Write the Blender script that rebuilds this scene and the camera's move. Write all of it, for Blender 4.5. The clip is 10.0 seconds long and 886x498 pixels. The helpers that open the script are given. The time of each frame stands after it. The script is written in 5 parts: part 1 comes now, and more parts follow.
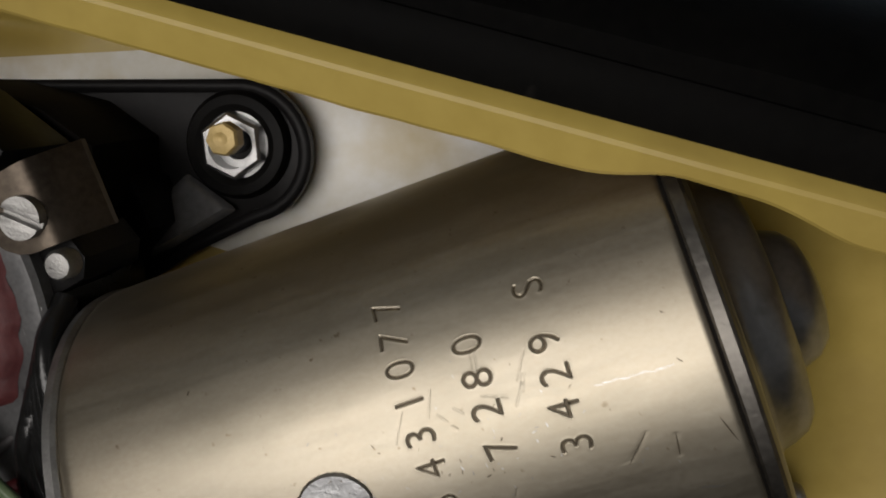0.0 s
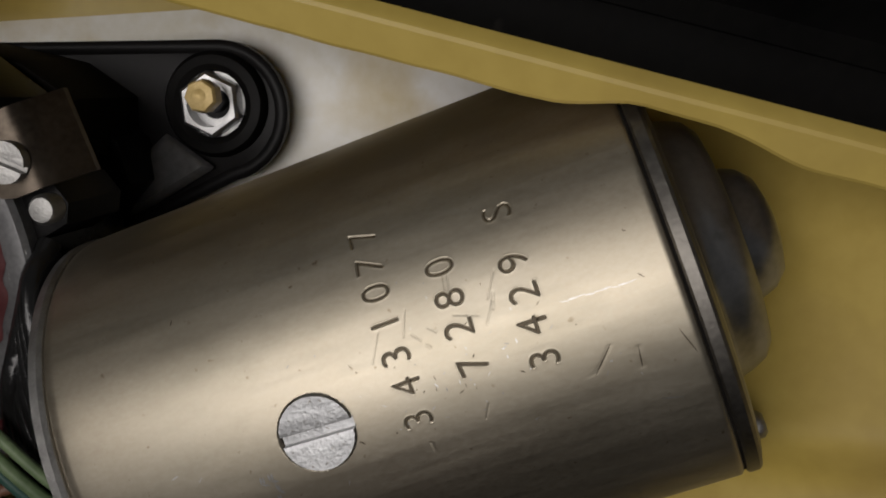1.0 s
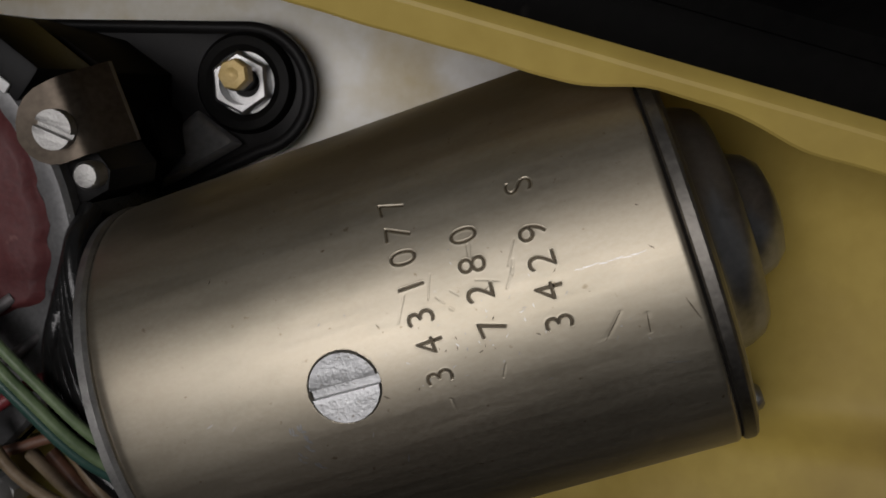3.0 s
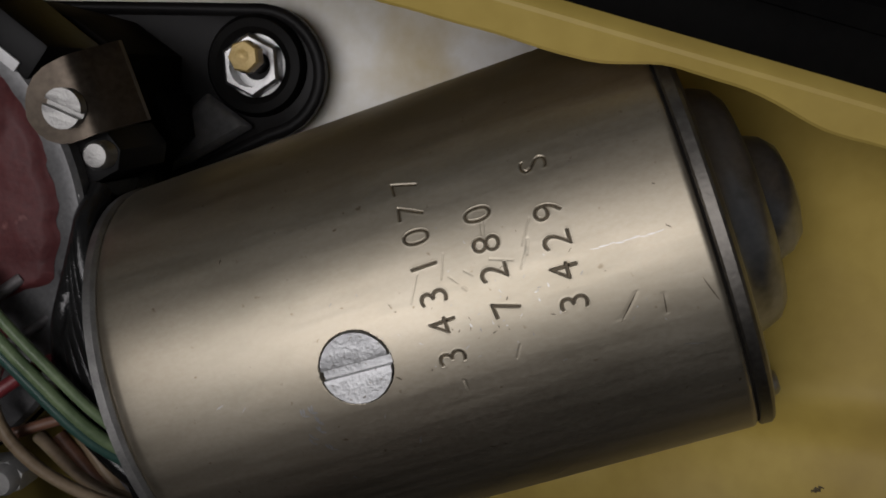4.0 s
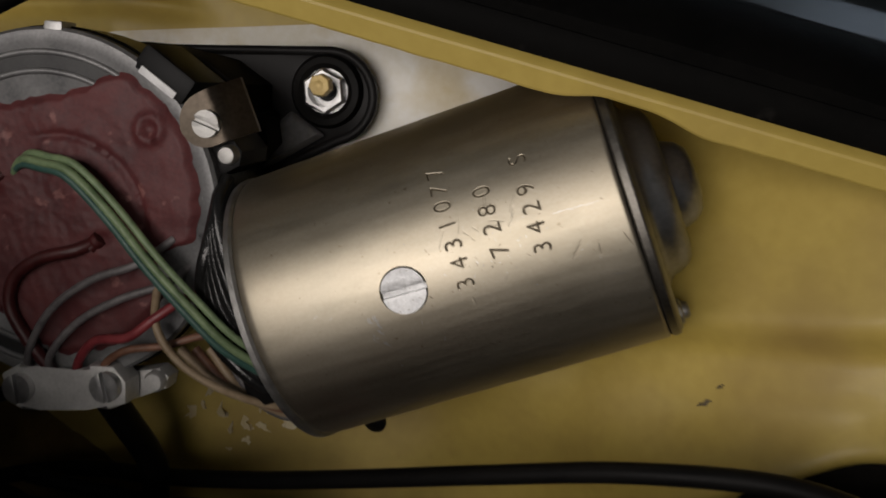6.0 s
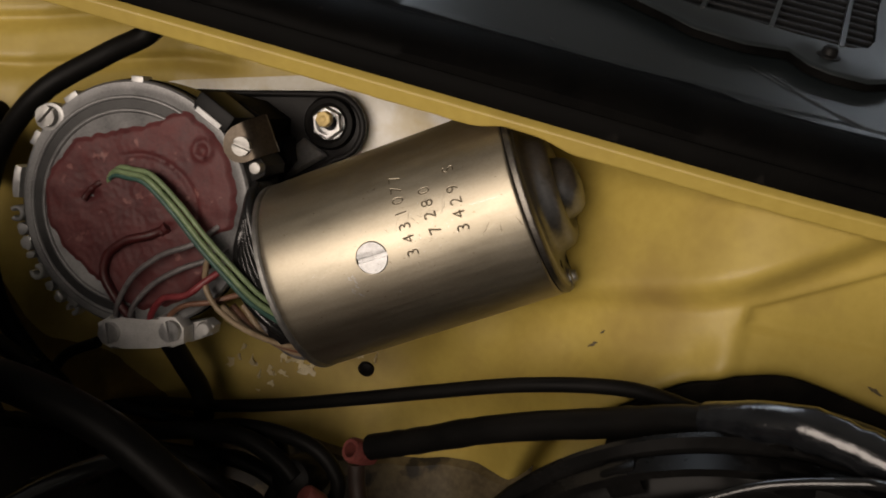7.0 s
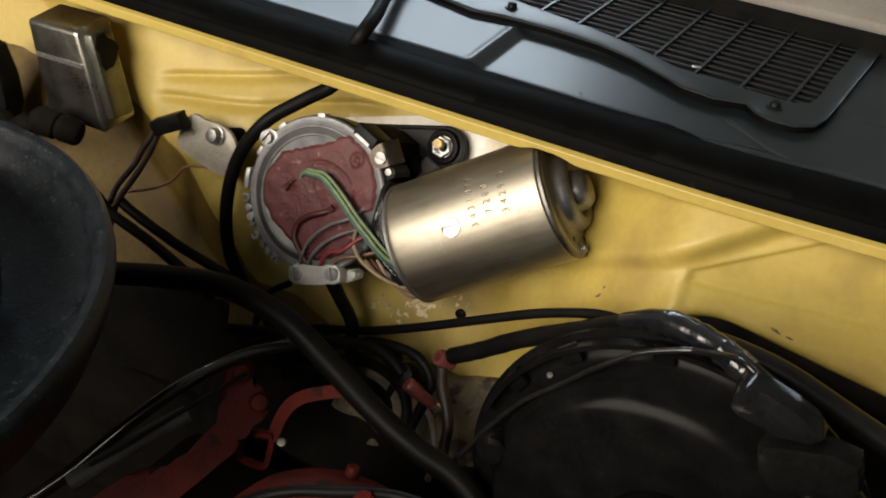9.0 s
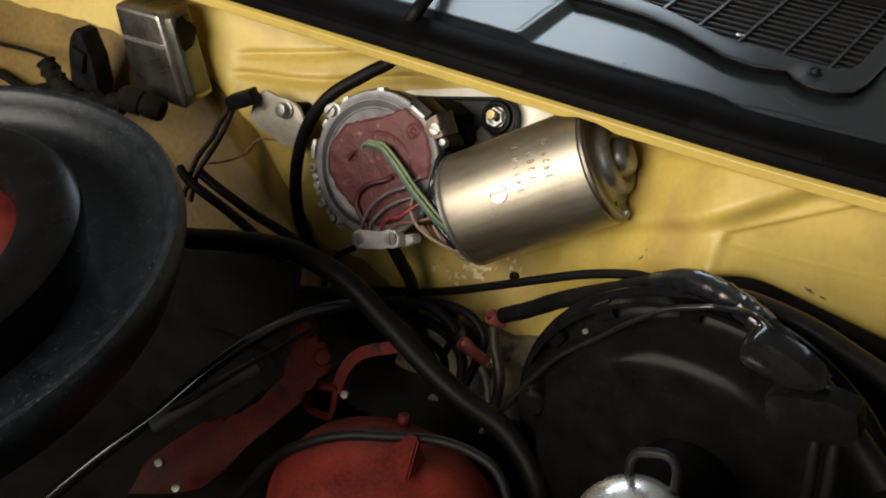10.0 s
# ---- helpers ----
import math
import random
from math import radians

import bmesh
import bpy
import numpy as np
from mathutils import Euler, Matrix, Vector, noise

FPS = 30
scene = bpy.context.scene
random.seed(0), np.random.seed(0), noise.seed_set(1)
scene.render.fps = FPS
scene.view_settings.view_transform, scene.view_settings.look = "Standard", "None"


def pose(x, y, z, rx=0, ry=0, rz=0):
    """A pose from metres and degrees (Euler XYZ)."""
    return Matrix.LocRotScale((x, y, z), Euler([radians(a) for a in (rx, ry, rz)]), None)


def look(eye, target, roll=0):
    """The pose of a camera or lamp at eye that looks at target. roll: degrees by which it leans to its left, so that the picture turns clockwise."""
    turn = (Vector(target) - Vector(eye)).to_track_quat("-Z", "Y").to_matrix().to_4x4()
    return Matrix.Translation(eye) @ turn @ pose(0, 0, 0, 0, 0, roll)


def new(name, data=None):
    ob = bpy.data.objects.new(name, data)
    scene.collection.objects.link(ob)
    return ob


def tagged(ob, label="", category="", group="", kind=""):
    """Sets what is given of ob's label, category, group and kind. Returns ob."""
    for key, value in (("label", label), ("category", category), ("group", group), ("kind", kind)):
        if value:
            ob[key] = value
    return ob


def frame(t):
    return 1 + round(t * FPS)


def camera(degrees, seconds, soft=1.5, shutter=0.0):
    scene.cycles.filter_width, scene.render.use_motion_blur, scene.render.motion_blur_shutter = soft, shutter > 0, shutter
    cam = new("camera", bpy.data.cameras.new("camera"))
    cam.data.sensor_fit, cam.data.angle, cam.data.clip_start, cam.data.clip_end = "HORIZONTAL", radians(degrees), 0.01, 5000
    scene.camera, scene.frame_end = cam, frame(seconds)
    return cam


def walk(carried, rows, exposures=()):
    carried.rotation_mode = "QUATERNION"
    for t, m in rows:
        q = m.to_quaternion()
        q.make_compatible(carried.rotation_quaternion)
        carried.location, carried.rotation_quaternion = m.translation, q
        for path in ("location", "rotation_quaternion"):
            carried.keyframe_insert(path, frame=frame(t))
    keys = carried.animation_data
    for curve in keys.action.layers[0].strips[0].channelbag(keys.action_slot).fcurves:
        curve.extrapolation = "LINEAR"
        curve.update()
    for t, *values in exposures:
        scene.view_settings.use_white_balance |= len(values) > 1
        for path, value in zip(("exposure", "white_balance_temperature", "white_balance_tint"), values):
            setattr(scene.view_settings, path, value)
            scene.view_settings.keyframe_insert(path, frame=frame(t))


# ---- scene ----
cam = camera(48.73, 10.0, soft=1.8, shutter=0.35)
PATH = [
    (0, pose(0.0147, -0.1195, 0.1093, 57.40, -10.77, 12.89)),
    (0.5, pose(0.0178, -0.1275, 0.1075, 57.96, -10.85, 11.28)),
    (1, pose(0.0183, -0.1295, 0.1037, 58.10, -11.12, 11.36)),
    (1.5, pose(0.0172, -0.1349, 0.1002, 57.71, -11.57, 12.12)),
    (2, pose(0.0192, -0.1362, 0.1034, 57.75, -12.13, 12.83)),
    (2.5, pose(0.0172, -0.1400, 0.1058, 57.81, -12.41, 12.17)),
    (4, pose(0.0165, -0.1399, 0.1016, 57.39, -12.46, 12.71)),
    (4.5, pose(0.0142, -0.1449, 0.1023, 57.45, -12.26, 13.31)),
    (5, pose(0.0108, -0.1517, 0.1046, 57.16, -12.04, 14.21)),
    (5.5, pose(0.0129, -0.1671, 0.1195, 57.16, -11.87, 14.46)),
    (6, pose(0.0266, -0.2093, 0.1356, 57.40, -11.71, 14.05)),
    (6.2, pose(0.0340, -0.2274, 0.1431, 57.60, -11.66, 14.04)),
    (7.3, pose(0.0869, -0.3188, 0.1940, 59.22, -10.11, 17.80)),
    (7.5, pose(0.1011, -0.3332, 0.1985, 59.64, -10.02, 18.92)),
    (8, pose(0.1259, -0.3820, 0.2059, 60.33, -9.82, 21.33)),
    (8.5, pose(0.1466, -0.4145, 0.2359, 60.55, -8.81, 24.02)),
    (9, pose(0.1829, -0.4447, 0.2588, 59.73, -6.86, 28.29)),
    (9.5, pose(0.2041, -0.4567, 0.2708, 59.11, -4.95, 30.07)),
    (10, pose(0.2177, -0.4584, 0.2750, 57.57, -3.76, 32.92)),
]
EXPOSURES = [(0, -1.18, 5950, 13), (1.0, -1.30, 5900, 14), (1.5, -1.40, 5850, 14), (2.5, -1.48, 5800, 14), (4.0, -1.55, 5700, 15), (4.5, -1.52, 5680, 14), (5.0, -1.47, 5680, 14), (5.5, -1.35, 5900, 15),
             (6.2, -1.22, 6200, 15), (7.3, -0.66, 6900, 18), (8.0, -0.12, 6750, 17), (9, 0.04, 6500, 12), (10, 0.08, 6450, 12)]
walk(cam, PATH, EXPOSURES)

# ---- world and light ----
world = bpy.data.worlds.new("garage_air")
scene.world = world
world.use_nodes = True
world.node_tree.nodes["Background"].inputs[0].default_value = (0.75, 0.85, 1.0, 1)
world.node_tree.nodes["Background"].inputs[1].default_value = 0.02


def lamp(name, eye, target, size, power, colour, size_y=None):
    data = bpy.data.lights.new(name, "AREA")
    data.energy, data.color, data.size = power, colour, size
    if size_y:
        data.shape, data.size_y = "RECTANGLE", size_y
    ob = new(name, data)
    ob.matrix_world = look(eye, target)
    return ob


# a wide work lamp in front of the car, and the tube on the garage ceiling
lamp("work_lamp", (-0.38, -1.47, 0.56), (0.0, 0.0, 0.05), 1.4, 43.0, (1.0, 0.91, 0.78), 0.90)
lamp("ceiling_tube", (-1.45, 2.1, 1.8), (0.0, 0.1, 0.1), 1.4, 20.5, (0.74, 0.89, 1.0), 0.4)


lamp("ceiling_tube", (1.05, 2.8, 1.8), (0.1, 0.1, 0.1), 1.0, 5.0, (0.74, 0.89, 1.0), 0.3)


# ---- materials ----
def surface(name, dark, light, rough=0.5, metal=0.0, scale=30.0, grain=600.0, bump=0.1, stretch=(1, 1, 1), coat=0.0,
            fleck=None, fleck_amount=0.0, fleck_scale=120.0, fleck_soft=0.06, contrast=(0.35, 0.65), rough_span=0.12, spec=0.5):
    m = bpy.data.materials.new(name)
    m.use_nodes = True
    t = m.node_tree
    n, l = t.nodes, t.links
    b = n["Principled BSDF"]
    co = n.new("ShaderNodeTexCoord")
    mp = n.new("ShaderNodeMapping")
    mp.inputs["Scale"].default_value = stretch
    l.new(co.outputs["Object"], mp.inputs[0])
    big = n.new("ShaderNodeTexNoise")
    big.inputs["Scale"].default_value, big.inputs["Detail"].default_value = scale, 6
    fine = n.new("ShaderNodeTexNoise")
    fine.inputs["Scale"].default_value, fine.inputs["Detail"].default_value = grain, 4
    for k in (big, fine):
        l.new(mp.outputs[0], k.inputs["Vector"])
    add = n.new("ShaderNodeMix")
    add.data_type = "FLOAT"
    add.inputs[0].default_value = 0.35
    l.new(big.outputs[0], add.inputs[2])
    l.new(fine.outputs[0], add.inputs[3])
    ramp = n.new("ShaderNodeValToRGB")
    ramp.color_ramp.elements[0].position, ramp.color_ramp.elements[1].position = contrast
    ramp.color_ramp.elements[0].color, ramp.color_ramp.elements[1].color = (*dark, 1), (*light, 1)
    l.new(add.outputs[0], ramp.inputs[0])
    colour = ramp.outputs[0]
    if fleck:
        spots = n.new("ShaderNodeTexNoise")
        spots.inputs["Scale"].default_value, spots.inputs["Detail"].default_value = fleck_scale, 8
        l.new(co.outputs["Object"], spots.inputs["Vector"])
        cut = n.new("ShaderNodeMapRange")
        cut.inputs[1].default_value, cut.inputs[2].default_value = 1 - fleck_amount, 1 - fleck_amount + fleck_soft
        l.new(spots.outputs[0], cut.inputs[0])
        mix = n.new("ShaderNodeMix")
        mix.data_type = "RGBA"
        l.new(cut.outputs[0], mix.inputs[0])
        l.new(colour, mix.inputs[6])
        mix.inputs[7].default_value = (*fleck, 1)
        colour = mix.outputs[2]
    l.new(colour, b.inputs["Base Color"])
    rr = n.new("ShaderNodeMapRange")
    rr.inputs[3].default_value, rr.inputs[4].default_value = max(rough - rough_span, 0.03), min(rough + rough_span, 1)
    l.new(add.outputs[0], rr.inputs[0])
    l.new(rr.outputs[0], b.inputs["Roughness"])
    b.inputs["Metallic"].default_value = metal
    b.inputs["Coat Weight"].default_value = coat
    b.inputs["Coat Roughness"].default_value = 0.12
    b.inputs["Specular IOR Level"].default_value = spec
    if bump:
        bp = n.new("ShaderNodeBump")
        bp.inputs["Strength"].default_value, bp.inputs["Distance"].default_value = bump, 0.0006
        l.new(add.outputs[0], bp.inputs["Height"])
        l.new(bp.outputs[0], b.inputs["Normal"])
    return m


YELLOW = surface("yellow_body_paint", (0.43, 0.318, 0.066), (0.52, 0.392, 0.092), 0.50, scale=9, grain=260, bump=0.06, coat=0.08,
                 fleck=(0.27, 0.18, 0.055), fleck_amount=0.47, fleck_scale=17, fleck_soft=0.30, rough_span=0.08)
PALE = surface("pale_primer", (0.72, 0.69, 0.58), (0.86, 0.85, 0.81), 0.33, scale=28, grain=400, bump=0.08,
               fleck=(0.55, 0.44, 0.20), fleck_amount=0.50, fleck_scale=34, fleck_soft=0.22)
CANMETAL = surface("passivated_steel", (0.42, 0.365, 0.275), (0.515, 0.475, 0.385), 0.46, 1.0, scale=26, grain=1500, bump=0.06,
                   stretch=(0.7, 1, 1), rough_span=0.11, fleck=(0.25, 0.20, 0.13), fleck_amount=0.31, fleck_scale=700, contrast=(0.32, 0.66))


def add_bands(m, scale, depth):
    """Long shallow waves left by rolling the can, as fine relief along its length."""
    n, l = m.node_tree.nodes, m.node_tree.links
    b = n["Principled BSDF"]
    co, mp, waves, bp = n.new("ShaderNodeTexCoord"), n.new("ShaderNodeMapping"), n.new("ShaderNodeTexNoise"), n.new("ShaderNodeBump")
    mp.inputs["Scale"].default_value = (0.06, 1, 1)
    waves.inputs["Scale"].default_value, waves.inputs["Detail"].default_value = scale, 3
    bp.inputs["Strength"].default_value, bp.inputs["Distance"].default_value = 1.0, depth
    l.new(co.outputs["Object"], mp.inputs[0])
    l.new(mp.outputs[0], waves.inputs["Vector"])
    l.new(waves.outputs[0], bp.inputs["Height"])
    l.new(b.inputs["Normal"].links[0].from_socket, bp.inputs["Normal"])
    l.new(bp.outputs[0], b.inputs["Normal"])


def add_patina(m, streak, stain, tint):
    """Drawing streaks along the can and cloudy stains in its passivation, in colour and gloss."""
    n, l = m.node_tree.nodes, m.node_tree.links
    b = n["Principled BSDF"]
    co, mp = n.new("ShaderNodeTexCoord"), n.new("ShaderNodeMapping")
    mp.inputs["Scale"].default_value = (0.05, 1, 1)
    l.new(co.outputs["Object"], mp.inputs[0])
    lines, cloud = n.new("ShaderNodeTexNoise"), n.new("ShaderNodeTexNoise")
    lines.inputs["Scale"].default_value, lines.inputs["Detail"].default_value, lines.inputs["Roughness"].default_value = streak, 5, 0.7
    cloud.inputs["Scale"].default_value, cloud.inputs["Detail"].default_value, cloud.inputs["Roughness"].default_value = stain, 7, 0.62
    mp2 = n.new("ShaderNodeMapping")
    mp2.inputs["Scale"].default_value = (0.45, 1, 1)
    l.new(co.outputs["Object"], mp2.inputs[0])
    l.new(mp.outputs[0], lines.inputs["Vector"])
    l.new(mp2.outputs[0], cloud.inputs["Vector"])
    old = b.inputs["Base Color"].links[0].from_socket
    for tex, lo, hi, amount, colour in ((lines, 0.42, 0.70, 0.18, tint[0]), (cloud, 0.46, 0.62, 0.60, tint[1])):
        cut, mix = n.new("ShaderNodeMapRange"), n.new("ShaderNodeMix")
        cut.inputs[1].default_value, cut.inputs[2].default_value, cut.inputs[4].default_value = lo, hi, amount
        mix.data_type = "RGBA"
        l.new(tex.outputs[0], cut.inputs[0])
        l.new(cut.outputs[0], mix.inputs[0])
        l.new(old, mix.inputs[6])
        mix.inputs[7].default_value = (*colour, 1)
        old = mix.outputs[2]
    l.new(old, b.inputs["Base Color"])
    gloss, add = n.new("ShaderNodeMapRange"), n.new("ShaderNodeMath")
    gloss.inputs[1].default_value, gloss.inputs[2].default_value, gloss.inputs[3].default_value, gloss.inputs[4].default_value = 0.3, 0.7, 0.035, -0.045
    add.operation = "ADD"
    l.new(lines.outputs[0], gloss.inputs[0])
    l.new(gloss.outputs[0], add.inputs[0])
    l.new(b.inputs["Roughness"].links[0].from_socket, add.inputs[1])
    l.new(add.outputs[0], b.inputs["Roughness"])


add_bands(CANMETAL, 30, 0.00022)
add_patina(CANMETAL, 330, 34, ((0.33, 0.285, 0.215), (0.285, 0.255, 0.19)))
STEEL = surface("zinc_screw_steel", (0.29, 0.285, 0.275), (0.43, 0.425, 0.41), 0.5, 1.0, scale=300, grain=2500, bump=0.35)
SCREWZINC = surface("pale_zinc_screw", (0.46, 0.465, 0.47), (0.68, 0.685, 0.69), 0.50, 0.85, scale=500, grain=2200, bump=0.40, fleck=(0.30, 0.28, 0.25), fleck_amount=0.36, fleck_scale=1600)
NUTSTEEL = surface("bright_nut_steel", (0.42, 0.42, 0.42), (0.62, 0.62, 0.615), 0.42, 1.0, scale=300, grain=2500, bump=0.07)
ZINCPLATE = surface("dull_zinc_plate", (0.25, 0.225, 0.18), (0.40, 0.37, 0.31), 0.45, 0.25, scale=45, grain=600, bump=0.1, fleck=(0.17, 0.13, 0.08), fleck_amount=0.36, fleck_scale=90)
BRASS = surface("yellow_bolt_tip", (0.50, 0.36, 0.12), (0.66, 0.50, 0.22), 0.45, 0.2, scale=300, grain=2000, bump=0.3)
SHADEBROWN = surface("brown_shade_over_yellow_paint", (0.10, 0.062, 0.013), (0.185, 0.122, 0.028), 0.55, scale=14, grain=240, bump=0.10, spec=0.22, fleck=(0.07, 0.042, 0.014), fleck_amount=0.45, fleck_scale=22, fleck_soft=0.25)
RODGLOSS = surface("glossy_black_rod", (0.005, 0.005, 0.005), (0.012, 0.012, 0.012), 0.2, scale=90, grain=900, bump=0.1, spec=0.6)
TANWIRE = surface("tan_wire_plastic", (0.24, 0.17, 0.10), (0.38, 0.29, 0.19), 0.45, scale=200, grain=900, bump=0.05)
ALLOY = surface("dull_cast_alloy", (0.36, 0.36, 0.355), (0.58, 0.58, 0.57), 0.48, 0.75, scale=120, grain=1500, bump=0.3)
CLAMPALLOY = surface("whitish_cast_alloy", (0.48, 0.475, 0.46), (0.68, 0.67, 0.65), 0.5, 0.3, scale=120, grain=1200, bump=0.35)
TINDARK = surface("tarnished_tin", (0.085, 0.088, 0.07), (0.20, 0.20, 0.165), 0.33, 0.8, scale=50, grain=600, bump=0.1)
GREYCOVER = surface("grey_cover_metal", (0.125, 0.125, 0.128), (0.24, 0.24, 0.24), 0.45, 0.5, scale=90, grain=1200, bump=0.12)
SEALANT = surface("red_sealant", (0.066, 0.014, 0.016), (0.128, 0.031, 0.031), 0.6, scale=110, grain=900, bump=0.5,
                  fleck=(0.24, 0.10, 0.09), fleck_amount=0.36, fleck_scale=160)
BRACKET = surface("brown_grey_steel", (0.045, 0.036, 0.027), (0.105, 0.086, 0.066), 0.40, 0.85, scale=90, grain=900, bump=0.12)
BLACKMETAL = surface("black_painted_steel", (0.004, 0.004, 0.004), (0.010, 0.009, 0.009), 0.42, scale=60, grain=700, bump=0.15, spec=0.13)
CAPMETAL = surface("dark_drawn_steel", (0.17, 0.17, 0.172), (0.30, 0.30, 0.30), 0.33, 0.85, scale=60, grain=700, bump=0.08, fleck=(0.11, 0.093, 0.072), fleck_amount=0.40, fleck_scale=70, fleck_soft=0.12)
RIMMETAL = surface("dark_rim_steel", (0.13, 0.122, 0.11), (0.24, 0.225, 0.20), 0.45, 1.0, scale=120, grain=1200, bump=0.2)
COWLPAINT = surface("black_satin_cowl_paint", (0.010, 0.0135, 0.015), (0.018, 0.023, 0.025), 0.29, scale=20, grain=1400, bump=0.02, spec=0.6, rough_span=0.04)
RUBBER = surface("black_rubber", (0.003, 0.003, 0.003), (0.0065, 0.006, 0.0055), 0.5, scale=60, grain=900, bump=0.25, spec=0.12)
TAPE = surface("shiny_black_tape", (0.004, 0.0045, 0.0055), (0.011, 0.012, 0.0135), 0.19, scale=140, grain=500, bump=0.8, spec=0.8, rough_span=0.06)
CHIP = surface("bare_pale_undercoat", (0.58, 0.47, 0.24), (0.74, 0.66, 0.46), 0.4, scale=90, grain=600, bump=0.1)
VALVEBLACK = surface("polished_black_plastic", (0.004, 0.004, 0.0045), (0.009, 0.009, 0.0095), 0.15, scale=70, grain=600, bump=0.15, spec=0.22)
SLEEVEBLACK = surface("satin_black_sleeve", (0.013, 0.013, 0.013), (0.028, 0.027, 0.026), 0.42, scale=60, grain=500, bump=0.25, spec=0.4)
GLOSSRUBBER = surface("shiny_black_sleeve", (0.006, 0.006, 0.006), (0.018, 0.018, 0.018), 0.22, scale=60, grain=500, bump=0.5)
PLASTIC = surface("black_plastic", (0.003, 0.003, 0.0035), (0.009, 0.009, 0.009), 0.45, scale=90, grain=900, bump=0.12, spec=0.12)
SLATPLASTIC = surface("dusty_black_plastic", (0.005, 0.0055, 0.006), (0.012, 0.0125, 0.0135), 0.5, scale=90, grain=900, bump=0.12, spec=0.25)
DISHPAINT = surface("blue_black_crackle_paint", (0.003, 0.0042, 0.0055), (0.010, 0.0135, 0.017), 0.42, scale=120, grain=700, bump=0.7, spec=0.3,
                    fleck=(0.04, 0.048, 0.054), fleck_amount=0.40, fleck_scale=520, fleck_soft=0.10)
SEALRUBBER = surface("dull_black_seal_rubber", (0.0012, 0.0012, 0.0012), (0.0035, 0.0033, 0.003), 0.55, scale=40, grain=500, bump=0.3, spec=0.035,
                     fleck=(0.012, 0.011, 0.010), fleck_amount=0.28, fleck_scale=90)
DRUMPAINT = surface("black_servo_paint", (0.003, 0.003, 0.003), (0.0065, 0.0062, 0.006), 0.25, scale=60, grain=500, bump=0.10, spec=0.055)
SEALDARK = surface("dark_red_sealant", (0.035, 0.006, 0.006), (0.08, 0.014, 0.014), 0.45, scale=200, grain=900, bump=0.4)
REDPAINT = surface("red_engine_paint", (0.05, 0.0065, 0.005), (0.16, 0.021, 0.013), 0.6, scale=40, grain=500, bump=0.4, spec=0.15,
                   fleck=(0.03, 0.012, 0.01), fleck_amount=0.40, fleck_scale=45)
GREENWIRE = surface("green_wire_plastic", (0.026, 0.075, 0.062), (0.058, 0.125, 0.102), 0.4, scale=200, grain=900, bump=0.05)
PALEGREEN = surface("pale_green_wire_plastic", (0.13, 0.19, 0.095), (0.235, 0.315, 0.165), 0.4, scale=200, grain=900, bump=0.05)
REDWIRE = surface("red_wire_plastic", (0.17, 0.022, 0.028), (0.30, 0.055, 0.06), 0.4, scale=200, grain=900, bump=0.05)
GREYWIRE = surface("grey_wire_plastic", (0.085, 0.078, 0.08), (0.19, 0.176, 0.176), 0.45, scale=200, grain=900, bump=0.05)
BROWNWIRE = surface("brown_wire_plastic", (0.13, 0.06, 0.035), (0.26, 0.13, 0.08), 0.45, scale=200, grain=900, bump=0.05)
DARKWIRE = surface("grimy_brown_wire", (0.011, 0.007, 0.005), (0.034, 0.021, 0.016), 0.5, scale=200, grain=900, bump=0.1)
REDPLUG = surface("dirty_red_plastic", (0.065, 0.014, 0.012), (0.20, 0.055, 0.047), 0.45, scale=150, grain=900, bump=0.2)
WHITEMARK = surface("white_plastic", (0.60, 0.60, 0.60), (0.80, 0.80, 0.80), 0.4, scale=200, grain=900, bump=0.05)
STAMP = surface("stamped_groove", (0.05, 0.04, 0.026), (0.12, 0.095, 0.06), 0.5, 0.6, scale=300, grain=1500, bump=0.1)
TINBOX = surface("zinc_plated_tin", (0.30, 0.29, 0.25), (0.50, 0.48, 0.42), 0.30, 1.0, scale=60, grain=700, bump=0.06)
# the grimy engine red again, darkened for the shade on the cast arm
SHADERED = surface("shaded_grimy_red_casting", (0.025, 0.004, 0.0035), (0.085, 0.012, 0.008), 0.6, scale=40, grain=500, bump=0.4, spec=0.15,
                  fleck=(0.012, 0.005, 0.004), fleck_amount=0.42, fleck_scale=45)
TROUGHSHADE = surface("trough_shade_metal", (0.015, 0.015, 0.016), (0.045, 0.045, 0.045), 0.5, 0.2, scale=90, grain=1200, bump=0.12)
SLEEVE = surface("dark_grey_sleeve", (0.022, 0.024, 0.024), (0.05, 0.053, 0.052), 0.6, scale=80, grain=600, bump=0.2)
# satin black arm paint, greyed to carry the reflection of pad and wall
ARMSHEEN = surface("satin_black_painted_sheen", (0.15, 0.15, 0.153), (0.27, 0.27, 0.275), 0.36, 0.6, scale=60, grain=700, bump=0.08, spec=0.5)
GRIME = surface("grimy_beige_panel", (0.065, 0.048, 0.024), (0.18, 0.14, 0.075), 0.6, scale=45, grain=400, bump=0.5, fleck=(0.03, 0.025, 0.018), fleck_amount=0.45, fleck_scale=60)
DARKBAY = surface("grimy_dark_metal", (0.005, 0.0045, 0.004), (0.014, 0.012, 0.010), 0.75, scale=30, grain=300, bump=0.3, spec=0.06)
CONCRETE = surface("pale_wall_render", (0.46, 0.455, 0.44), (0.60, 0.595, 0.57), 0.85, scale=3, grain=60, bump=0.3)
PANEREFLECT = surface("pale_beige_reflection", (0.22, 0.20, 0.17), (0.30, 0.275, 0.24), 0.6, scale=30, grain=500, bump=0.2)
CAPSILVER = surface("silver_cap", (0.55, 0.54, 0.50), (0.78, 0.77, 0.72), 0.28, 0.9, scale=60, grain=900, bump=0.05)

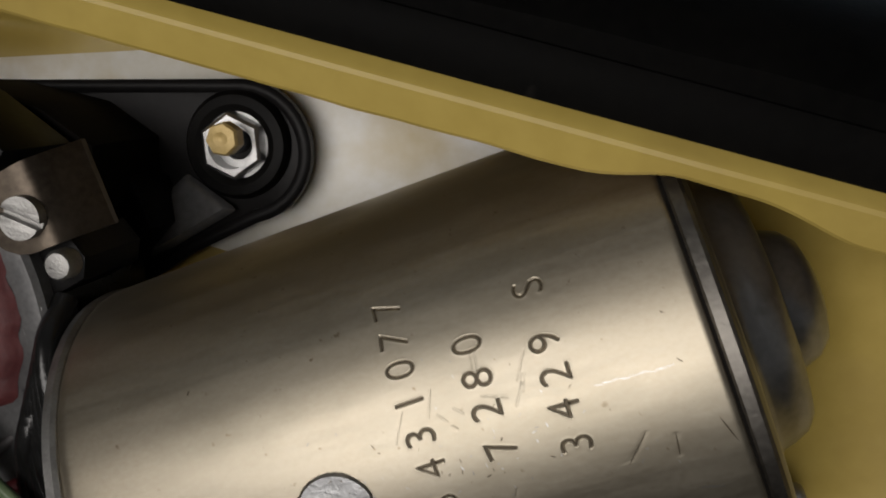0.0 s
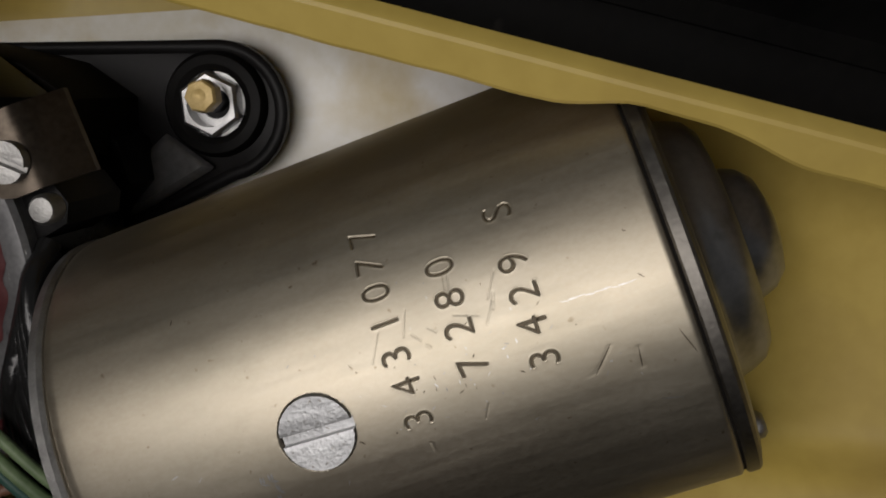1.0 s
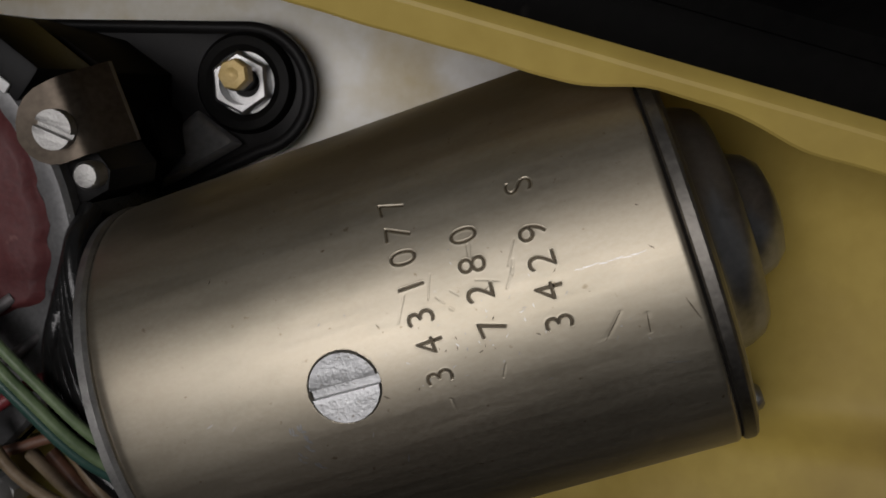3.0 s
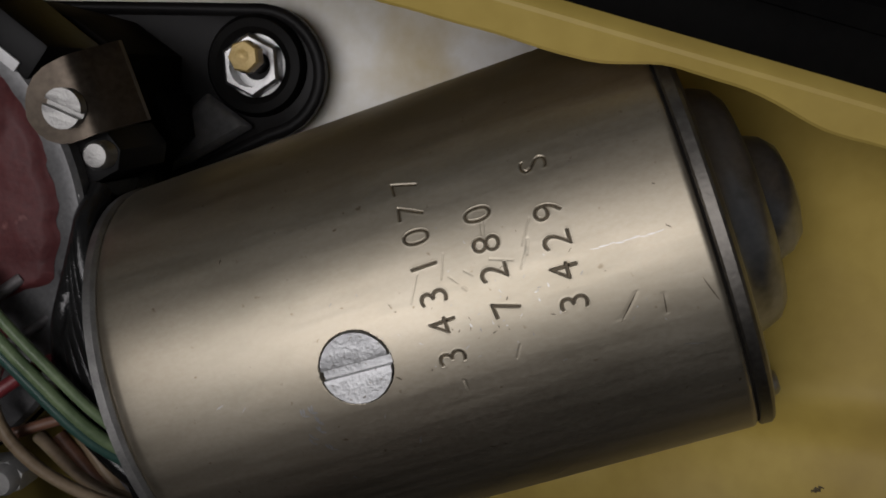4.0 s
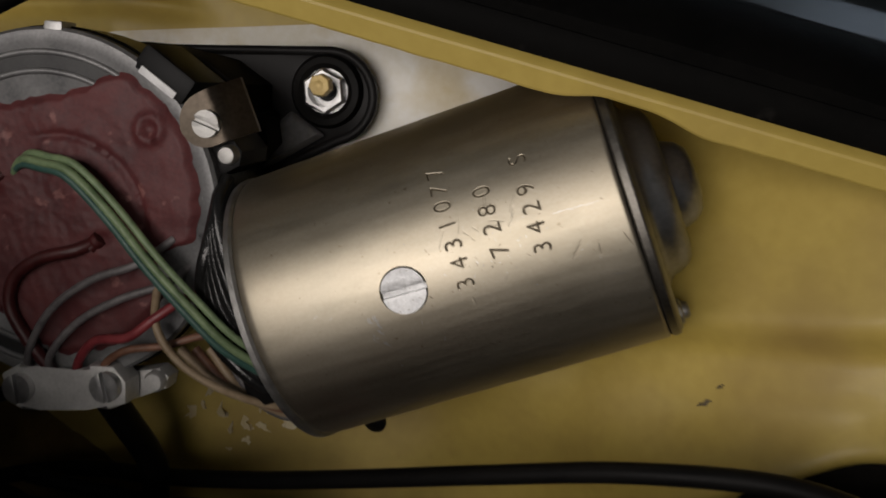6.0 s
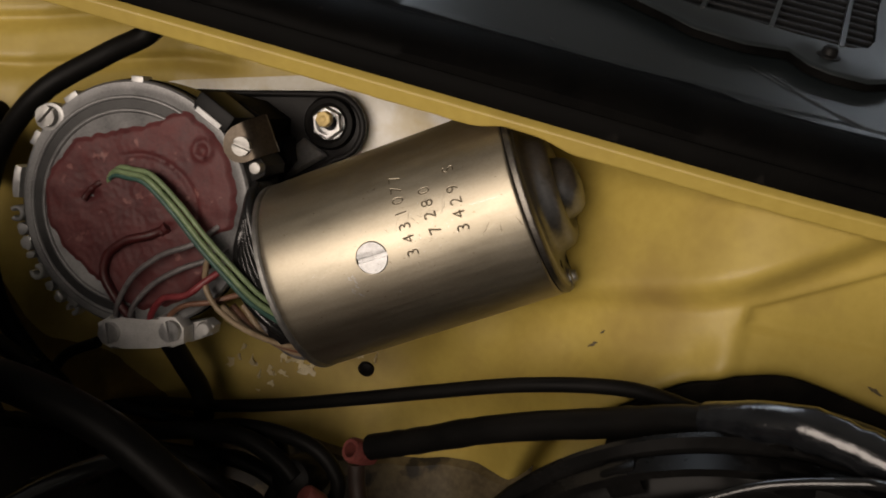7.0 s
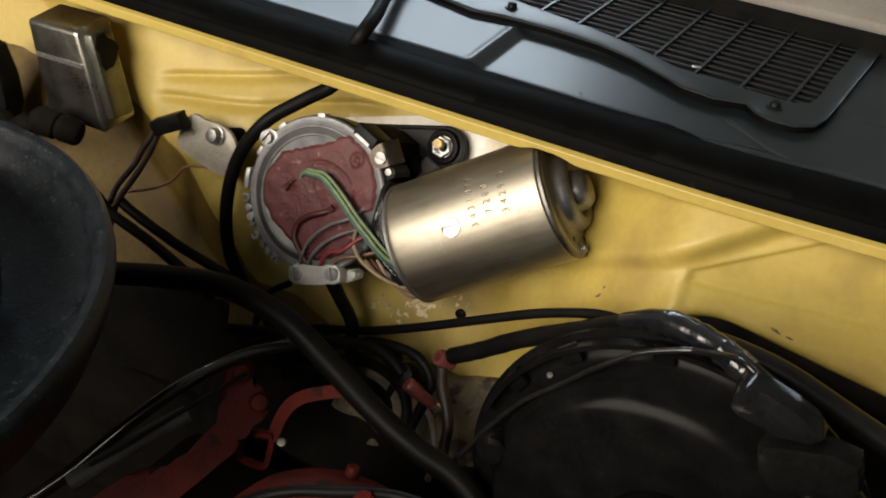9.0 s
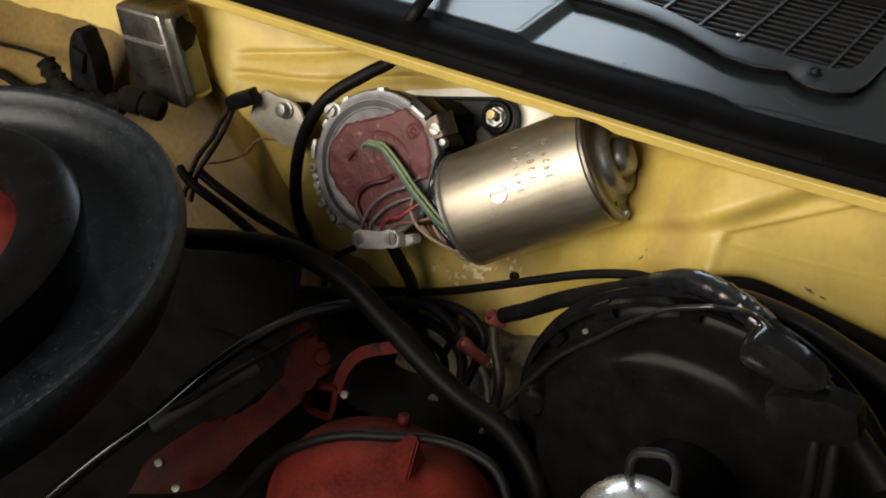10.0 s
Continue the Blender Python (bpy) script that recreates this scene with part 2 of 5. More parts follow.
GLASS = bpy.data.materials.new("window_glass")
GLASS.use_nodes = True
GLASS.node_tree.nodes["Principled BSDF"].inputs["Transmission Weight"].default_value = 1.0
GLASS.node_tree.nodes["Principled BSDF"].inputs["Roughness"].default_value = 0.02
GLASS.node_tree.nodes["Principled BSDF"].inputs["IOR"].default_value = 1.45


# ---- mesh helpers (millimetres in, metres out) ----
def part(name, bm, material, parent=None, label="", smooth=True, angle=40):
    bmesh.ops.recalc_face_normals(bm, faces=bm.faces[:])
    for v in bm.verts:
        v.co *= 0.001
    me = bpy.data.meshes.new(name)
    bm.to_mesh(me)
    bm.free()
    me.materials.append(material)
    if smooth:
        for p in me.polygons:
            p.use_smooth = True
        me.set_sharp_from_angle(angle=radians(angle))
    ob = new(name, me)
    if parent:
        ob.parent = parent
    if label:
        tagged(ob, label)
    return ob


def empty(name, m=None):
    ob = new(name)
    ob.empty_display_size = 0.02
    if m:
        ob.matrix_world = m
    return ob


def spline(pts, per=8):
    """Catmull-Rom points through the given ones."""
    p = [Vector(q) for q in pts]
    p = [2 * p[0] - p[1]] + p + [2 * p[-1] - p[-2]]
    out = []
    for i in range(1, len(p) - 2):
        a, b, c, d = p[i - 1:i + 3]
        for k in range(per):
            t = k / per
            out.append(0.5 * (2 * b + (c - a) * t + (2 * a - 5 * b + 4 * c - d) * t * t + (3 * b - a - 3 * c + d) * t ** 3))
    return out + [p[-2]]


def sweep(bm, pts, section, wobble=0.0):
    """Sweep a closed 2D section (list of (u, v)) along a line of points, capped."""
    n = len(section)
    rings, up = [], None
    for i, p in enumerate(pts):
        d = (pts[min(i + 1, len(pts) - 1)] - pts[max(i - 1, 0)]).normalized()
        if up is None:
            up = Vector((0, 0, 1)) if abs(d.z) < 0.9 else Vector((0, 1, 0))
        up = (up - d * up.dot(d)).normalized()
        side = d.cross(up)
        s = 1 + (random.uniform(-wobble, wobble) if wobble else 0)
        rings.append([bm.verts.new(p + side * (u * s) + up * (v * s)) for u, v in section])
    for a, b in zip(rings, rings[1:]):
        for k in range(n):
            bm.faces.new((a[k], a[(k + 1) % n], b[(k + 1) % n], b[k]))
    bm.faces.new(rings[0])
    bm.faces.new(rings[-1])
    return bm


def circle(r, n=12):
    return [(r * math.cos(2 * math.pi * k / n), r * math.sin(2 * math.pi * k / n)) for k in range(n)]


def tube(pts, r, per=8, seg=12, wobble=0.0):
    return sweep(bmesh.new(), spline(pts, per), circle(r, seg), wobble)


def lathe(bm, profile, seg=48, m=None, closed=False):
    """Turn (radius, height) pairs about z, then place by m."""
    m = m or Matrix()
    rings = []
    for r, h in profile:
        if r < 1e-6:
            rings.append([bm.verts.new(m @ Vector((0, 0, h)))])
        else:
            rings.append([bm.verts.new(m @ Vector((r * math.cos(2 * math.pi * k / seg), r * math.sin(2 * math.pi * k / seg), h))) for k in range(seg)])
    pairs = list(zip(rings, rings[1:])) + ([(rings[-1], rings[0])] if closed else [])
    for a, b in pairs:
        for k in range(seg):
            j = (k + 1) % seg
            if len(a) == 1 and len(b) == 1:
                continue
            if len(a) == 1:
                bm.faces.new((a[0], b[k], b[j]))
            elif len(b) == 1:
                bm.faces.new((a[k], a[j], b[0]))
            else:
                bm.faces.new((a[k], a[j], b[j], b[k]))
    return bm


def slab(bm, outline, z0, z1, m=None, bevel=0.0):
    """A plate from a 2D outline, between two heights."""
    m = m or Matrix()
    lo = [bm.verts.new(m @ Vector((x, y, z0))) for x, y in outline]
    hi = [bm.verts.new(m @ Vector((x, y, z1))) for x, y in outline]
    n = len(outline)
    bm.faces.new(lo[::-1])
    bm.faces.new(hi)
    edges = []
    for k in range(n):
        f = bm.faces.new((lo[k], lo[(k + 1) % n], hi[(k + 1) % n], hi[k]))
        edges += [e for e in f.edges if set(e.verts) <= set(hi)]
    if bevel:
        bmesh.ops.bevel(bm, geom=list(set(edges)), offset=bevel, segments=2, affect="EDGES", profile=0.6)
    return bm


def box(bm, lo, hi, m=None, bevel=0.0):
    (x0, y0, z0), (x1, y1, z1) = lo, hi
    start = len(bm.verts)
    got = bmesh.ops.create_cube(bm, size=1.0, matrix=(m or Matrix()) @ Matrix.LocRotScale(((x0 + x1) / 2, (y0 + y1) / 2, (z0 + z1) / 2), None, (x1 - x0, y1 - y0, z1 - z0)))
    if bevel:
        bmesh.ops.bevel(bm, geom=list({e for v in got["verts"] for e in v.link_edges}), offset=bevel, segments=2, affect="EDGES", profile=0.6)
    return bm


def blob(cx, cy, rx, ry, n=24, wob=0.0, seed=0):
    rnd = random.Random(seed)
    ph = [rnd.uniform(0, 6.28) for _ in range(4)]
    out = []
    for k in range(n):
        a = 2 * math.pi * k / n
        s = 1 + wob * (math.sin(3 * a + ph[0]) + 0.6 * math.sin(5 * a + ph[1]) + 0.5 * math.sin(9 * a + ph[2])) / 2
        out.append((cx + rx * s * math.cos(a), cy + ry * s * math.sin(a)))
    return out


def at(x, y, z, rx=0, ry=0, rz=0):
    return pose(x, y, z, rx, ry, rz)


def smooth(a, b, x):
    t = min(1, max(0, (x - a) / (b - a)))
    return t * t * (3 - 2 * t)


def slotted(name, m, r, h, slot_angle, material, parent, label="", slot=1.4, dome=0.25):
    """A slotted cheese-head screw: two half discs with the slot sunk between them, on a floor."""
    bm = bmesh.new()
    c, s = math.cos(radians(slot_angle)), math.sin(radians(slot_angle))
    turn = m @ pose(0, 0, 0, 0, 0, slot_angle)
    w = slot / 2
    a0 = math.asin(w / r)
    for flip in (0, math.pi):
        arc = [(r * math.cos(a), r * math.sin(a)) for a in np.linspace(a0 + flip, math.pi - a0 + flip, 18)]
        slab(bm, arc, 0, h, turn, bevel=min(dome, h * 0.5))
    lathe(bm, [(0, 0), (r * 0.995, 0), (r * 0.995, h * 0.35), (0, h * 0.35)], 36, m)
    return part(name, bm, material, parent, label)


def hexnut(name, m, af, h, hole, material, parent, label=""):
    bm = bmesh.new()
    R = af / math.sqrt(3)
    rings = []
    for rad, z, six in ((R, 0, 1), (R, h * 0.85, 1), (R * 0.9, h, 1), (hole, h, 0), (hole, 0, 0)):
        ring = []
        for k in range(24):
            a = 2 * math.pi * k / 24
            rr = rad * (math.cos(math.pi / 6) / math.cos((a % (math.pi / 3)) - math.pi / 6) if six else 1)
            ring.append(bm.verts.new(m @ Vector((rr * math.cos(a), rr * math.sin(a), z))))
        rings.append(ring)
    for a, b in zip(rings, rings[1:] + rings[:1]):
        for k in range(24):
            bm.faces.new((a[k], a[(k + 1) % 24], b[(k + 1) % 24], b[k]))
    return part(name, bm, material, parent, label, angle=25)


# ---- the firewall and its flange ----
def soft(v, r):
    """v where it is positive, else nothing, with a rounded corner of radius r."""
    return v if v > 40 * r else r * math.log1p(math.exp(max(-40.0, v / r)))


def relief(x, z):
    """How far the firewall lies back (y, mm) at x, z."""
    y = 47 + 0.42 * z
    y -= 0.42 * max(0.0, min(52.0, -118 - x)) + 0.14 * max(0.0, -170 - x)
    y -= 10 * math.exp(-((x + 182) / 34) ** 2 - ((z + 4) / 26) ** 2)      # raised seat behind the earth plate
    crease = (x + 254) * 0.585 + (z + 8) * 0.81 - 3        # below the diagonal fold the sheet turns away and down
    y += 0.78 * min(44.0, math.log1p(math.exp(min(30.0, -crease / 2.5))) * 2.5) * (1 - smooth(-178, -150, x))
    y += 1.3 * math.exp(-(((x + 270) * 0.473 + (z + 35) * 0.881) / 1.6) ** 2) * smooth(-285, -272, x) * (1 - smooth(-222, -208, x))
    for zc, dz in ((33, 0.21), (15, 0.15)):                 # two pressed ribs under the flange
        along = z - (zc + dz * (x + 150))
        y += 3.2 * math.exp(-(along / 2.7) ** 2) * smooth(-250, -232, x) * (1 - smooth(-108, -84, x))
    crest = z - (-5 + 0.62 * (x - 74))                      # above or below the long slanting crest
    foot, edge = 14.5 - 0.02 * (x - 150), 3.0 - 0.21 * (x - 155) - 0.5 * soft(138 - x, 5) - 0.8 * soft(112 - x, 4)
    b = -33 + 0.88 * soft(113 - x, 6) + 0.06 * soft(x - 120, 6) + 0.7 * (soft(z + 35, 5) - 45)   # the bulge beside the servo
    b += 13 * (1 - smooth(-2, 16, crest)) * smooth(15, 50, x)
    b += 4 * math.exp(-((crest + 14) / 7.5) ** 2) * smooth(50, 80, x) * (1 - smooth(106, 121, x))
    if x > 100:                                             # a leaning panel between the crest and the crease below it
        b += 0.42 * soft(28 + 0.5 * (x - 131) - foot - soft(z - foot, 0.7), 1.2) * smooth(116, 125, x)
        inset = min(28 + 0.5 * (x - 131) - z, 1.2 * (z - foot), 0.9 * (x - 120))
        b += 2.2 * smooth(0, 2.6, inset)
        b -= 0.25 * min(12.0, soft(foot - z, 0.7)) * smooth(108, 130, x)
    b += 2.8 * min(35.0, soft(edge - z, 2.2)) * smooth(60, 95, x)   # below its edge the sheet rolls under
    y -= soft(y - b, 6)
    y += 0.8 * noise.noise(Vector((x * 0.02, z * 0.02, 4)))
    return y


def sheet(name, xs, zs, f, material, thick=2.0):
    bm = bmesh.new()
    front = [[bm.verts.new((x, f(x, z), z)) for x in xs] for z in zs]
    for a, b in zip(front, front[1:]):
        for k in range(len(xs) - 1):
            bm.faces.new((a[k], a[k + 1], b[k + 1], b[k]))
    ret = bmesh.ops.extrude_face_region(bm, geom=bm.faces[:])
    bmesh.ops.translate(bm, vec=(0, thick, 0), verts=[v for v in ret["geom"] if isinstance(v, bmesh.types.BMVert)])
    return part(name, bm, material, angle=85)


firewall = sheet("wall_firewall", np.linspace(-580, 420, 581), np.linspace(-190, 57, 250), relief, YELLOW)
tagged(firewall, "yellow painted steel firewall with pressed ribs and a bulge", "car body", kind="structure")


def shade_line(x):
    """Upper edge of the brown sheet painted as shade, along the diagonal fold."""
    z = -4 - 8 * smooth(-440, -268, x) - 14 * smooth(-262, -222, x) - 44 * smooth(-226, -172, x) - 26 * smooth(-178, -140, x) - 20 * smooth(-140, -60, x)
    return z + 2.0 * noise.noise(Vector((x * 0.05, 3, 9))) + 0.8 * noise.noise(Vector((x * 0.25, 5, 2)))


bm = bmesh.new()                                           # black sheet added as the shade below the edge of the bulge
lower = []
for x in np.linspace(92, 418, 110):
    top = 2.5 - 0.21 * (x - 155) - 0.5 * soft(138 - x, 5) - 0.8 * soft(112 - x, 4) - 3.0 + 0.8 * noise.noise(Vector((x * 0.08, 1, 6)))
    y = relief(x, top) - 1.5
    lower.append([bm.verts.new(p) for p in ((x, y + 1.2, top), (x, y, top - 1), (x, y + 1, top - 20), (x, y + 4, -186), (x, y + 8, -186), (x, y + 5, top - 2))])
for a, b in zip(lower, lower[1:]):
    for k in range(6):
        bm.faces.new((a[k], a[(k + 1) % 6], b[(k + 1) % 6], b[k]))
tagged(part("trim_edge_shade", bm, DARKBAY, angle=60), "black sheet in place of the shade below the yellow bulge", "car body", kind="structure")

# brown sheet on the firewall, its colour standing in for shade below the fold
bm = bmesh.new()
shade_rows = []
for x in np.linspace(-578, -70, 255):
    top = shade_line(x)
    shade_rows.append([bm.verts.new((x, relief(x, z) - off, z)) for z, off in [(top, 0.05), (top - 1.5, 0.5)] + [(top - 1.5 + (-188.5 - top) * k / 60, 0.6) for k in range(1, 61)]])
for a, b in zip(shade_rows, shade_rows[1:]):
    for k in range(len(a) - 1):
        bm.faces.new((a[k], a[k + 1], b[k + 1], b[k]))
tagged(part("trim_fold_shade", bm, SHADEBROWN, angle=85), "brown sheet over the lower firewall, painted as its shade", "car body", kind="structure")


def notch(x):
    return 2.6 * smooth(17, 30, x) * (1 - smooth(38, 53, x))


def flange_line(x):
    """Forward edge of the flange (y) along the car."""
    return -7.5 + 14 * smooth(90, 330, x)


bm = bmesh.new()
rows = []
for x in np.linspace(-460, 420, 441):
    y, b = flange_line(x) + 0.25 * noise.noise(Vector((x * 0.03, 2, 2))), 55.6 + notch(x) + 0.22 * noise.noise(Vector((x * 0.12, 7, 1)))
    section = [(y + 1.6, b + 0.3), (y + 0.3, b), (y, b + 0.5), (y - 0.2, 60.4), (y + 0.1, 61.0), (y + 0.9, 61.6), (y + 7.5, 63.4), (y + 32.5, 69.5), (y + 62.5, 74),
               (y + 62.5, 72), (y + 32.5, 67.5), (y + 7.5, 61.2), (y + 1.8, 60.2)]
    rows.append([bm.verts.new((x, q, r)) for q, r in section])
for a, b in zip(rows, rows[1:]):
    for k in range(len(a)):
        j = (k + 1) % len(a)
        bm.faces.new((a[k], a[j], b[j], b[k]))
flange = part("trim_flange", bm, YELLOW, angle=22)
tagged(flange, "yellow folded flange along the top of the firewall", "car body", kind="structure")

bm = bmesh.new()
xs = np.linspace(-460, 420, 60)
loop = [[bm.verts.new((x, relief(x, 57) - 1, 57)), bm.verts.new((x, flange_line(x) + 30, 71)), bm.verts.new((x, flange_line(x) + 32, 69)), bm.verts.new((x, relief(x, 57) + 2, 55.5))] for x in xs]
for a, b in zip(loop, loop[1:]):
    for k in range(4):
        bm.faces.new((a[k], a[(k + 1) % 4], b[(k + 1) % 4], b[k]))
tagged(part("trim_return", bm, YELLOW), "yellow sheet closing the firewall up to the flange", "car body", kind="structure")

# the pale mounting pad behind the motor arm
bm = bmesh.new()
nx, nz = 52, 14
pad = []
for j in range(nz + 1):
    row = []
    for i in range(nx + 1):
        x = -150 + 168 * i / nx
        high = 33.5 + 0.02 * (x + 40) + 0.27 * min(0.0, x + 45)
        z = -8 + (high + 8) * j / nz
        edge = min(1.0, i / 6, (nx - i) / 3, j / 2, (nz - j) / 3)
        row.append(bm.verts.new((x, relief(x, z) - 0.4 - 0.9 * edge, z)))
    pad.append(row)
for a, b in zip(pad, pad[1:]):
    for i in range(nx):
        bm.faces.new((a[i], a[i + 1], b[i + 1], b[i]))
tagged(part("trim_pad", bm, PALE), "pale worn mounting pad pressed in the firewall", "car body", kind="structure")

# ---- rubber seal, cowl and windscreen ----
def cowl_z(y):
    return 71.0 + 0.145 * y


def rail(section, material, name, parent, label):
    """A strip along the flange with a section given as (y, z) for each x."""
    bm = bmesh.new()
    rows = [[bm.verts.new((x, q, r)) for q, r in section(x)] for x in np.linspace(-460, 420, 331)]
    for a, b in zip(rows, rows[1:]):
        for k in range(len(a)):
            j = (k + 1) % len(a)
            bm.faces.new((a[k], a[j], b[j], b[k]))
    return part(name, bm, material, parent, label)


def bulb_section(x):
    y, w = flange_line(x) + 5.5, 1.3 * noise.noise(Vector((x * 0.012, 0, 0))) + 0.4 * noise.noise(Vector((x * 0.06, 3, 0)))
    return [(y - 0.6, 69.0), (y - 0.4, 71.6 + w), (y + 3, 75 + w), (y + 9, 78 + w), (y + 15, 79.5 + w), (y + 20, 79 + w), (y + 24, 76.5), (y + 25.5, 72.5), (y + 16, 67.5), (y + 3, 68)]


def carrier_section(x):
    y, w = flange_line(x) + 5.5, 0.3 * noise.noise(Vector((x * 0.05, 9, 0)))
    return [(y + 0.6, 61.0), (y - 2.6, 62.2), (y - 2.4 + w, 66.4), (y - 1.0, 68.9), (y + 2, 69.4), (y + 10, 67.8), (y + 8, 65)]


seal = tagged(empty("hood_seal"), "black rubber hood seal along the firewall flange", "seal")
rail(bulb_section, SEALRUBBER, "bulb", seal, "soft rounded rubber bulb")
rail(carrier_section, SEALRUBBER, "carrier", seal, "ribbed carrier strip gripping the flange")


def cowl_y(x, y):
    z = cowl_z(y)
    z -= 2.0 * smooth(19, 23, y) * (1 - smooth(34, 38, y)) * (1 - smooth(92, 136, x))     # long groove behind the seal
    z += 1.3 * math.exp(-((y - 27) / 3.6) ** 2) * (1 - smooth(92, 136, x))                          # rounded lip in front of it
    fold, within = x + 35 - (y - 60) * 0.04, smooth(33, 37, y) * (1 - smooth(94, 101, y))
    z += 0.5 * math.exp(-(fold / 2.7) ** 2) * within                                               # pressed step across
    z -= 2.9 * smooth(0.5, 11.5, fold) * (1 - smooth(60, 300, fold)) * within
    return z


bm = bmesh.new()
xs, ys = np.concatenate([np.linspace(-460, -62, 120), np.linspace(-60, 0, 90), np.linspace(2, 420, 170)]), np.linspace(18, 192, 88)
grid = [[bm.verts.new((x, y, cowl_y(x, y))) for x in xs] for y in ys]
for a, b in zip(grid, grid[1:]):
    for k in range(len(xs) - 1):
        bm.faces.new((a[k], a[k + 1], b[k + 1], b[k]))
ret = bmesh.ops.extrude_face_region(bm, geom=bm.faces[:])
bmesh.ops.translate(bm, vec=(0, 0, -1.5), verts=[v for v in ret["geom"] if isinstance(v, bmesh.types.BMVert)])
cowl = tagged(part("cowl_panel", bm, COWLPAINT), "black satin steel cowl panel with a pressed fold", "car body", kind="structure")

# ---- wiper motor ----
MOTOR = Matrix(((0.81577, -0.57820, -0.01431, 0), (0.18758, 0.28790, -0.93911, 0), (0.54712, 0.76341, 0.34332, 0), (0, 0, 0, 1)))
motor = tagged(empty("wiper_motor", MOTOR), "wiper motor with brassy steel can and red-sealed gearbox", "motor")
ALONG = Matrix(((0, 0, 1, 0), (0, 1, 0, 0), (-1, 0, 0, 0), (0, 0, 0, 1)))   # turns about z into turns about x


def on_can(x, deg, r=35.0):
    a = radians(deg)
    return Vector((x, r * math.sin(a), r * math.cos(a)))


def glyph(ch):
    """Outline edges of one character of the built-in font, as pairs of 2D points, and its flat mesh."""
    cu = bpy.data.curves.new("stamp", "FONT")
    cu.body, cu.align_x, cu.size, cu.offset, cu.resolution_u = ch, "CENTER", 1.0, -0.013, 4
    ob = new("stamp", cu)
    me = bpy.data.meshes.new_from_object(ob.evaluated_get(bpy.context.evaluated_depsgraph_get()))
    bpy.data.objects.remove(ob)
    bm = bmesh.new()
    bm.from_mesh(me)
    bpy.data.meshes.remove(me)
    bmesh.ops.remove_doubles(bm, verts=bm.verts[:], dist=1e-5)
    edges = [[(v.co.x, v.co.y) for v in e.verts] for e in bm.edges if len(e.link_faces) == 1]
    return edges, bm


def stamped_marks():
    """Every stamped character with its place on the can: (character, x, degrees, tilt)."""
    out = []
    for text, x, degs in (("3431077", 13.85, (-4.7, 3.0, 10.0, 17.4, 24.6, 31.0, 38.3)), ("7280", 23.1, (2.8, 11.2, 18.0, 25.3)), ("3429S", 32.5, (-0.5, 6.9, 14.0, 21.0, 32.8))):
        for k, (ch, deg) in enumerate(zip(text, degs)):
            rnd = random.Random(k * 7 + int(x))
            out.append((ch, x + rnd.uniform(-0.2, 0.2), deg, rnd.uniform(-0.10, 0.10)))
    return out


TALL = 4.1 / 0.7
WORMS = ((-8.4, -5.4), (-9.8, -6.6), (-8.4, -8.6), (-8.8, -11.4), (-10.4, -13.6), (-8.7, -16.4))
SCRATCHES = ((12.6, 16.0, 10.6, 10.0, 0.16), (17.0, 18.8, 15.8, 13.3, 0.12), (16.9, 13.4, 17.9, 11.4, 0.14), (19.2, 13.7, 20.2, 12.1, 0.14), (18.4, 10.0, 18.8, 9.3, 0.28),
             (23.3, 23.9, 23.0, 20.0, 0.12), (23.9, 23.6, 23.5, 19.7, 0.12), (23.1, 14.4, 26.2, 12.6, 0.16), (28.0, 15.2, 29.9, 20.7, 0.12), (26.9, 10.3, 28.5, 14.5, 0.16), (28.3, 13.0, 28.9, 16.2, 0.30),
             (40.8, -2.1, 37.6, -7.9, 0.17), (44.1, -4.2, 43.7, -9.1, 0.14), (23.4, -6.3, 22.4, -9.3, 0.12), (14.1, -10.7, 15.1, -11.9, 0.14))


